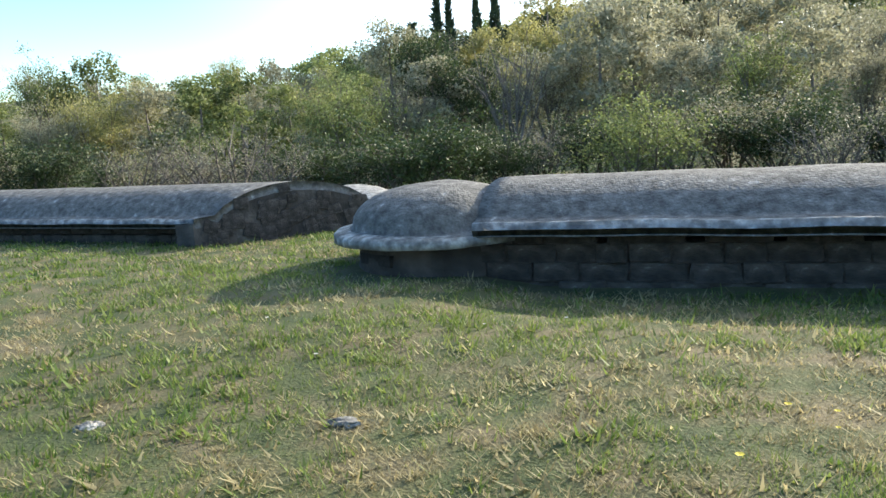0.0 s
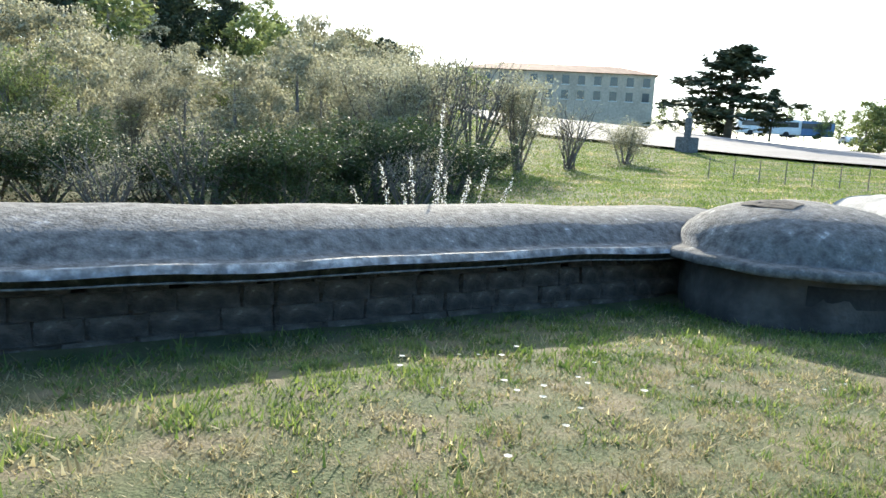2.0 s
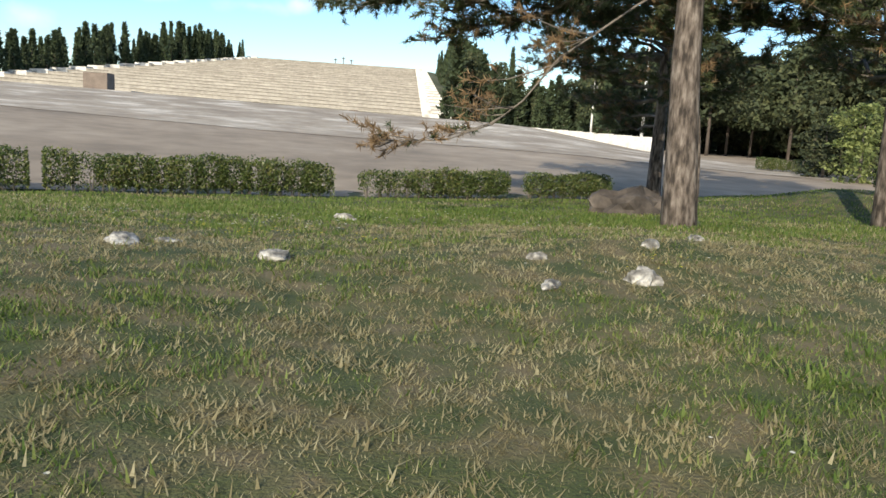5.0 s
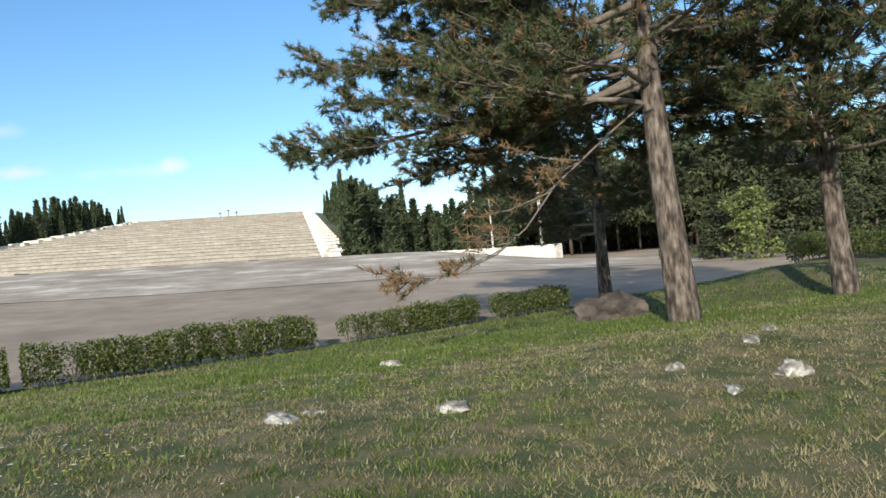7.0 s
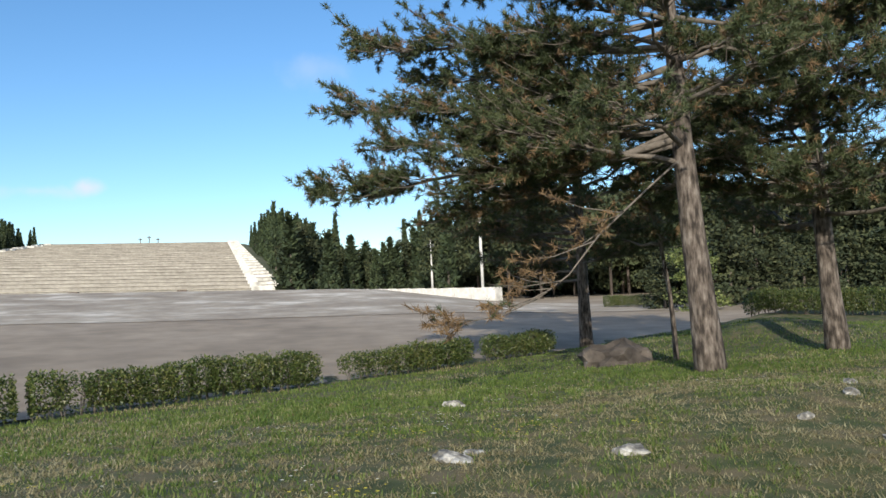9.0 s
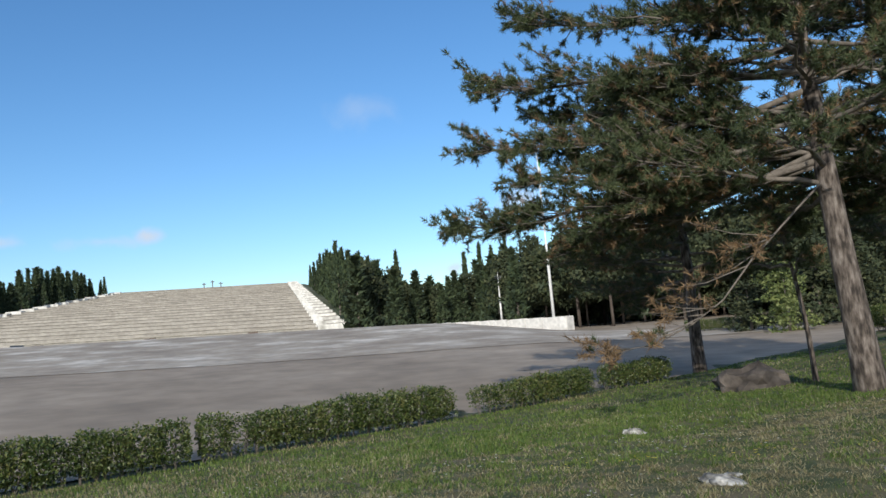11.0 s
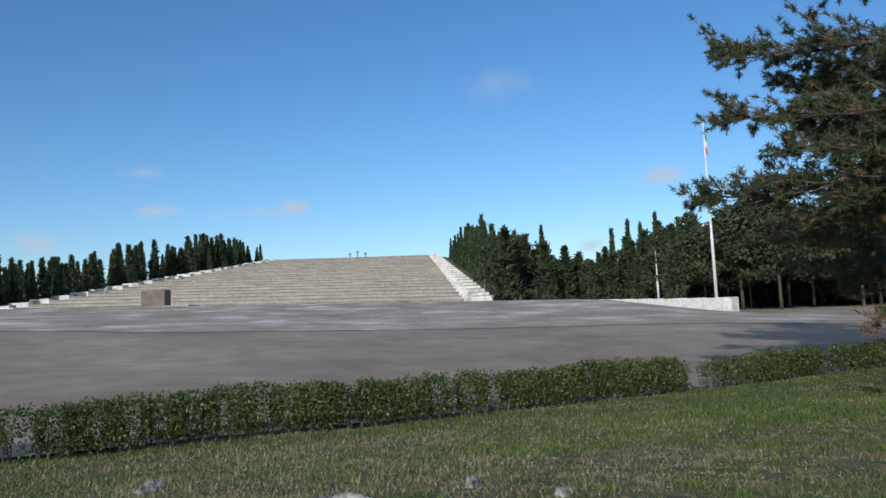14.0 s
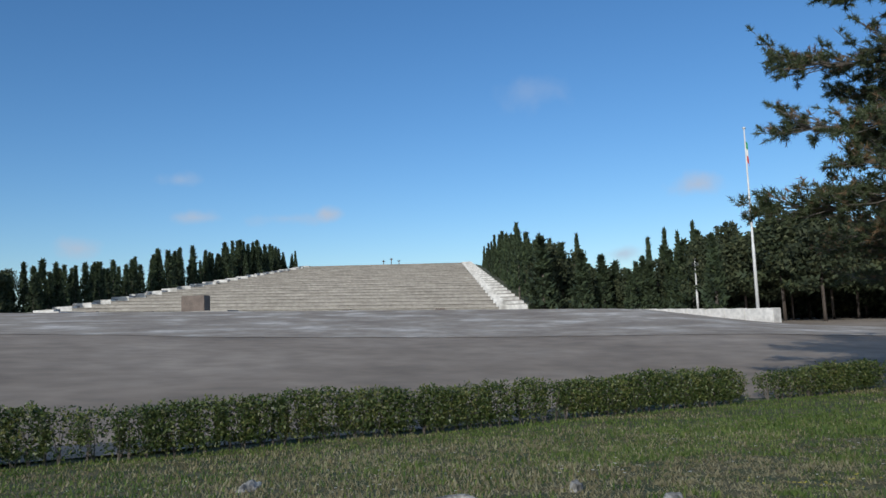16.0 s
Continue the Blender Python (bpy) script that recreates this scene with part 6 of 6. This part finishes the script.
def car(p, yaw, mat, label):
    root = tagged(new("car"), label, "car", "parked cars")
    root.matrix_world = pose(p.x, p.y, p.z, 0, 0, yaw)
    prof = [(-2.1, 0.35), (-2.15, 0.75), (-1.9, 0.95), (-1.2, 1.0), (-0.6, 1.42), (0.9, 1.45), (1.7, 0.98), (2.1, 0.9), (2.15, 0.4)]
    v = [(x, s * 0.85, z) for s in (-1, 1) for x, z in prof]
    n = len(prof)
    f = [tuple(range(n)), tuple(range(2 * n - 1, n - 1, -1))] + [(i, n + i, n + (i + 1) % n, (i + 1) % n) for i in range(n)]
    piece("body", mesh("body", v, f, mat), root)
    part("window_band", box_bm(1.9, 1.74, 0.3, 0.03), M_GLASS, root, "", pose(0.15, 0, 1.05))
    for s in (-1, 1):
        for k in (-1.3, 1.35):
            bm = bmesh.new()
            bmesh.ops.create_cone(bm, cap_ends=True, segments=14, radius1=0.33, radius2=0.33, depth=0.2)
            part("wheel", bm, M_RUBBER, root, "", pose(k, s * 0.82, 0.33, 90))
    return root


q = spot(-124.6, 0.0305, 150)
bus(q, 140, 11.0, M_PAINT_W, "white coach parked beyond the field")
q = spot(-122.2, 0.0295, 152)
bus(q, 132, 9.0, M_PAINT_B, "blue coach parked beyond the field")
for i in range(9):
    q = spot(-119.6 + i * 0.75, 0.0245 - i * 0.0006, 150 + (i % 3) * 5)
    car(q, 50 + 12 * i, (M_PAINT_W, M_METAL, M_PAINT_B, M_PAINT_W)[i % 4], "small parked car in the car park")

rw = random.Random(31)
for az, d, h, el0, mesh_, w, lab in ((-127.2, 96, 10.8, 0.030, TIER[3], 2.3, "broad dark cedar by the car park"), (-124.4, 98, 5.6, 0.034, TIER[3], 1.2, "small dark cedar by the car park"),
                                     (-105.4, 76, 11.2, 0.012, TIER[0], 1.9, "tall dark spruce with ragged top"), (-104.0, 78, 10.2, 0.012, TIER[1], 1.9, "tall dark spruce with ragged top"), (-107.2, 82, 7.6, 0.016, TIER[2], 2.0, "dark spruce with drooping boughs"),
                                     (-113.4, 78, 7.6, 0.016, TIER[2], 1.5, "brownish conifer by the road"), (-92.3, 87, 9.3, 0.006, TIER[3], 1.4, "dark layered cedar beyond the field"), (-87.2, 88, 8.4, 0.006, TIER[1], 1.6, "grey-green conifer beyond the field"), (-80.9, 66, 4.9, 0.004, TIER[3], 0.8, "small layered conifer beyond the field")):
    q = spot(az, el0, d)
    tree("conifer", mesh_, q.x, q.y, q.z - 0.3, h, w, lab, "specimen conifers", int(-az * 10))
for az, d, h, wd, mk, lab in ((-92.8, 66, 4.2, 0.75, 0, "round clipped dark evergreen bush"), (-81.5, 62, 3.6, 1.1, 0, "rounded dark evergreen bush in the field"), (-108.3, 50, 1.9, 1.1, 0, "round clipped evergreen bush"), (-98.2, 46, 3.6, 0.9, 0, "dark ivy-covered bush in the field"), (-99.6, 52, 4.0, 1.0, 0, "dark evergreen bush in the field"),
                              (-95.5, 72, 4.2, 1.3, 3, "leafy green bush by the house"), (-91, 74, 4.4, 1.2, 2, "pale spring bush by the house"), (-106.5, 66, 4.5, 1.2, 0, "dark evergreen bush by the spruces"), (-102.2, 66, 7.5, 1.0, 2, "purple-brown bare tree in the field"), (-100.5, 62, 7.0, 0.9, 2, "purple-brown bare tree in the field"), (-97.0, 44, 5.6, 0.9, 1, "gnarled bare tree in the field"), (-113.0, 48, 4.2, 0.85, 1, "small bare tree in the field"), (-109.5, 60, 5.6, 0.8, 3, "fresh green leafy tree in the field"),
                              (-102.5, 56, 3.0, 1.0, 2, "brown bare shrub in the field"), (-148, 30, 5.2, 0.8, 1, "bare shrub at the edge of the scrub"), (-145.5, 33, 5.6, 0.8, 1, "bare shrub at the edge of the scrub"), (-142, 34, 4.6, 0.9, 2, "grey bare shrub near the scrub"), (-138, 38, 4.0, 0.9, 1, "bare twiggy shrub near the scrub"), (-151, 29, 4.6, 1.0, 2, "grey spring shrub near the scrub"), (-134, 44, 3.0, 1.2, 2, "low grey shrub in the field"), (-149, 26, 2.2, 1.4, 0, "dark bramble thicket behind the trench"), (-144, 28, 1.5, 1.6, 0, "dark bramble thicket behind the trench")):
    q = spot(az, 0, d)
    z0 = ground_z(q.x, q.y) - 0.15
    shrub((BD, BARE, BG, BN)[mk][int(-az) % (2 if mk != 2 else 3)], q.x, q.y, z0, h, wd, lab, "trees and bushes of the field", int(-az * 10))
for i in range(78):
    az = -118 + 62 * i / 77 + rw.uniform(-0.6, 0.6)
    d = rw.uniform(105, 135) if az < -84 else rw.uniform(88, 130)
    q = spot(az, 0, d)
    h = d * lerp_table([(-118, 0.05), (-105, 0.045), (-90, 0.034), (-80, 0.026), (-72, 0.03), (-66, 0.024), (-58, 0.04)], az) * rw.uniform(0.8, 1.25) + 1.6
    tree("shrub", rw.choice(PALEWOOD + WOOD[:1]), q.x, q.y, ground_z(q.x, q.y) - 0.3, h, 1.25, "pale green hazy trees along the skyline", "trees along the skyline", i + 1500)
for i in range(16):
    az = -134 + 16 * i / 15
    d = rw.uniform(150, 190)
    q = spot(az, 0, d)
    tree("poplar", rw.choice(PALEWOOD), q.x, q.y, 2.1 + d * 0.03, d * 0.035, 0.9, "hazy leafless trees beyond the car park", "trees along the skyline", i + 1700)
# dark clipped hedge by the road, stone post, sign boards and fence
for az0, az1, d in ((-112.5, -109.4, 56), (-107.2, -104.8, 57)):
    a, b = spot(az0, 0, d), spot(az1, 0, d)
    hedge([(a.x, a.y), (b.x, b.y)], 1.15, 1.2, "dark clipped hedge by the road", int(-az0), group="hedges by the road")


def bust_post():
    q = spot(-129.8, 0, 58)
    z = ground_z(q.x, q.y)
    root = tagged(new("stone_post"), "slim grey stone stele on a square plinth", "stele")
    root.location = (q.x, q.y, z - 0.1)
    part("plinth", box_bm(1.2, 1.2, 1.2, 0.05), M_CONC, root)
    part("shaft", box_bm(0.42, 0.42, 1.4, 0.05), M_CONC, root, "", pose(0, 0, 1.2))
    part("cap", box_bm(0.34, 0.34, 0.42, 0.12), M_CONC_PALE, root, "", pose(0, 0, 2.6))


bust_post()
for az, w, h, mt in ((-104.4, 0.5, 0.85, M_WHITE), (-105.0, 0.3, 0.5, M_WHITE), (-102.3, 0.9, 0.7, M_CONC_PALE)):
    q = spot(az, 0, 50)
    sg = tagged(new("sign_board"), "small white notice board on posts", "sign", "notice boards")
    sg.matrix_world = pose(q.x, q.y, ground_z(q.x, q.y), 0, 0, 75)
    part("panel", box_bm(w, 0.05, h, 0.01), mt, sg, "", pose(0, 0, 0.75))
    for s in (-1, 1):
        part("post", box_bm(0.06, 0.06, 0.9), M_METAL, sg, "", pose(s * w * 0.4, 0.05, -0.1))
fence = tagged(new("wire_fence"), "low wire fence with thin posts around a grassy mound", "fence")
q0 = spot(-128, 0, 36)
fence.location = (q0.x, q0.y, ground_z(q0.x, q0.y))
prev = None
for i in range(9):
    q = spot(-128 + i * 1.7, 0, 36 - i * 0.2)
    z = ground_z(q.x, q.y)
    v, f = tube([(0, 0, -0.1), (0, 0, 1.0)], [0.025, 0.025], 6)
    piece("post", mesh("post", v, f, M_TWIG), fence, "", Matrix.Translation(Vector((q.x, q.y, z)) - fence.location))
    if prev:
        geos = [tube([prev + Vector((0, 0, k)) - fence.location, Vector((q.x, q.y, z + k)) - fence.location], [0.006, 0.006], 3) for k in (0.3, 0.6, 0.9)]
        v, f = join_geo(geos)
        piece("wire", mesh("wire", v, f, M_METAL), fence)
    prev = Vector((q.x, q.y, z))
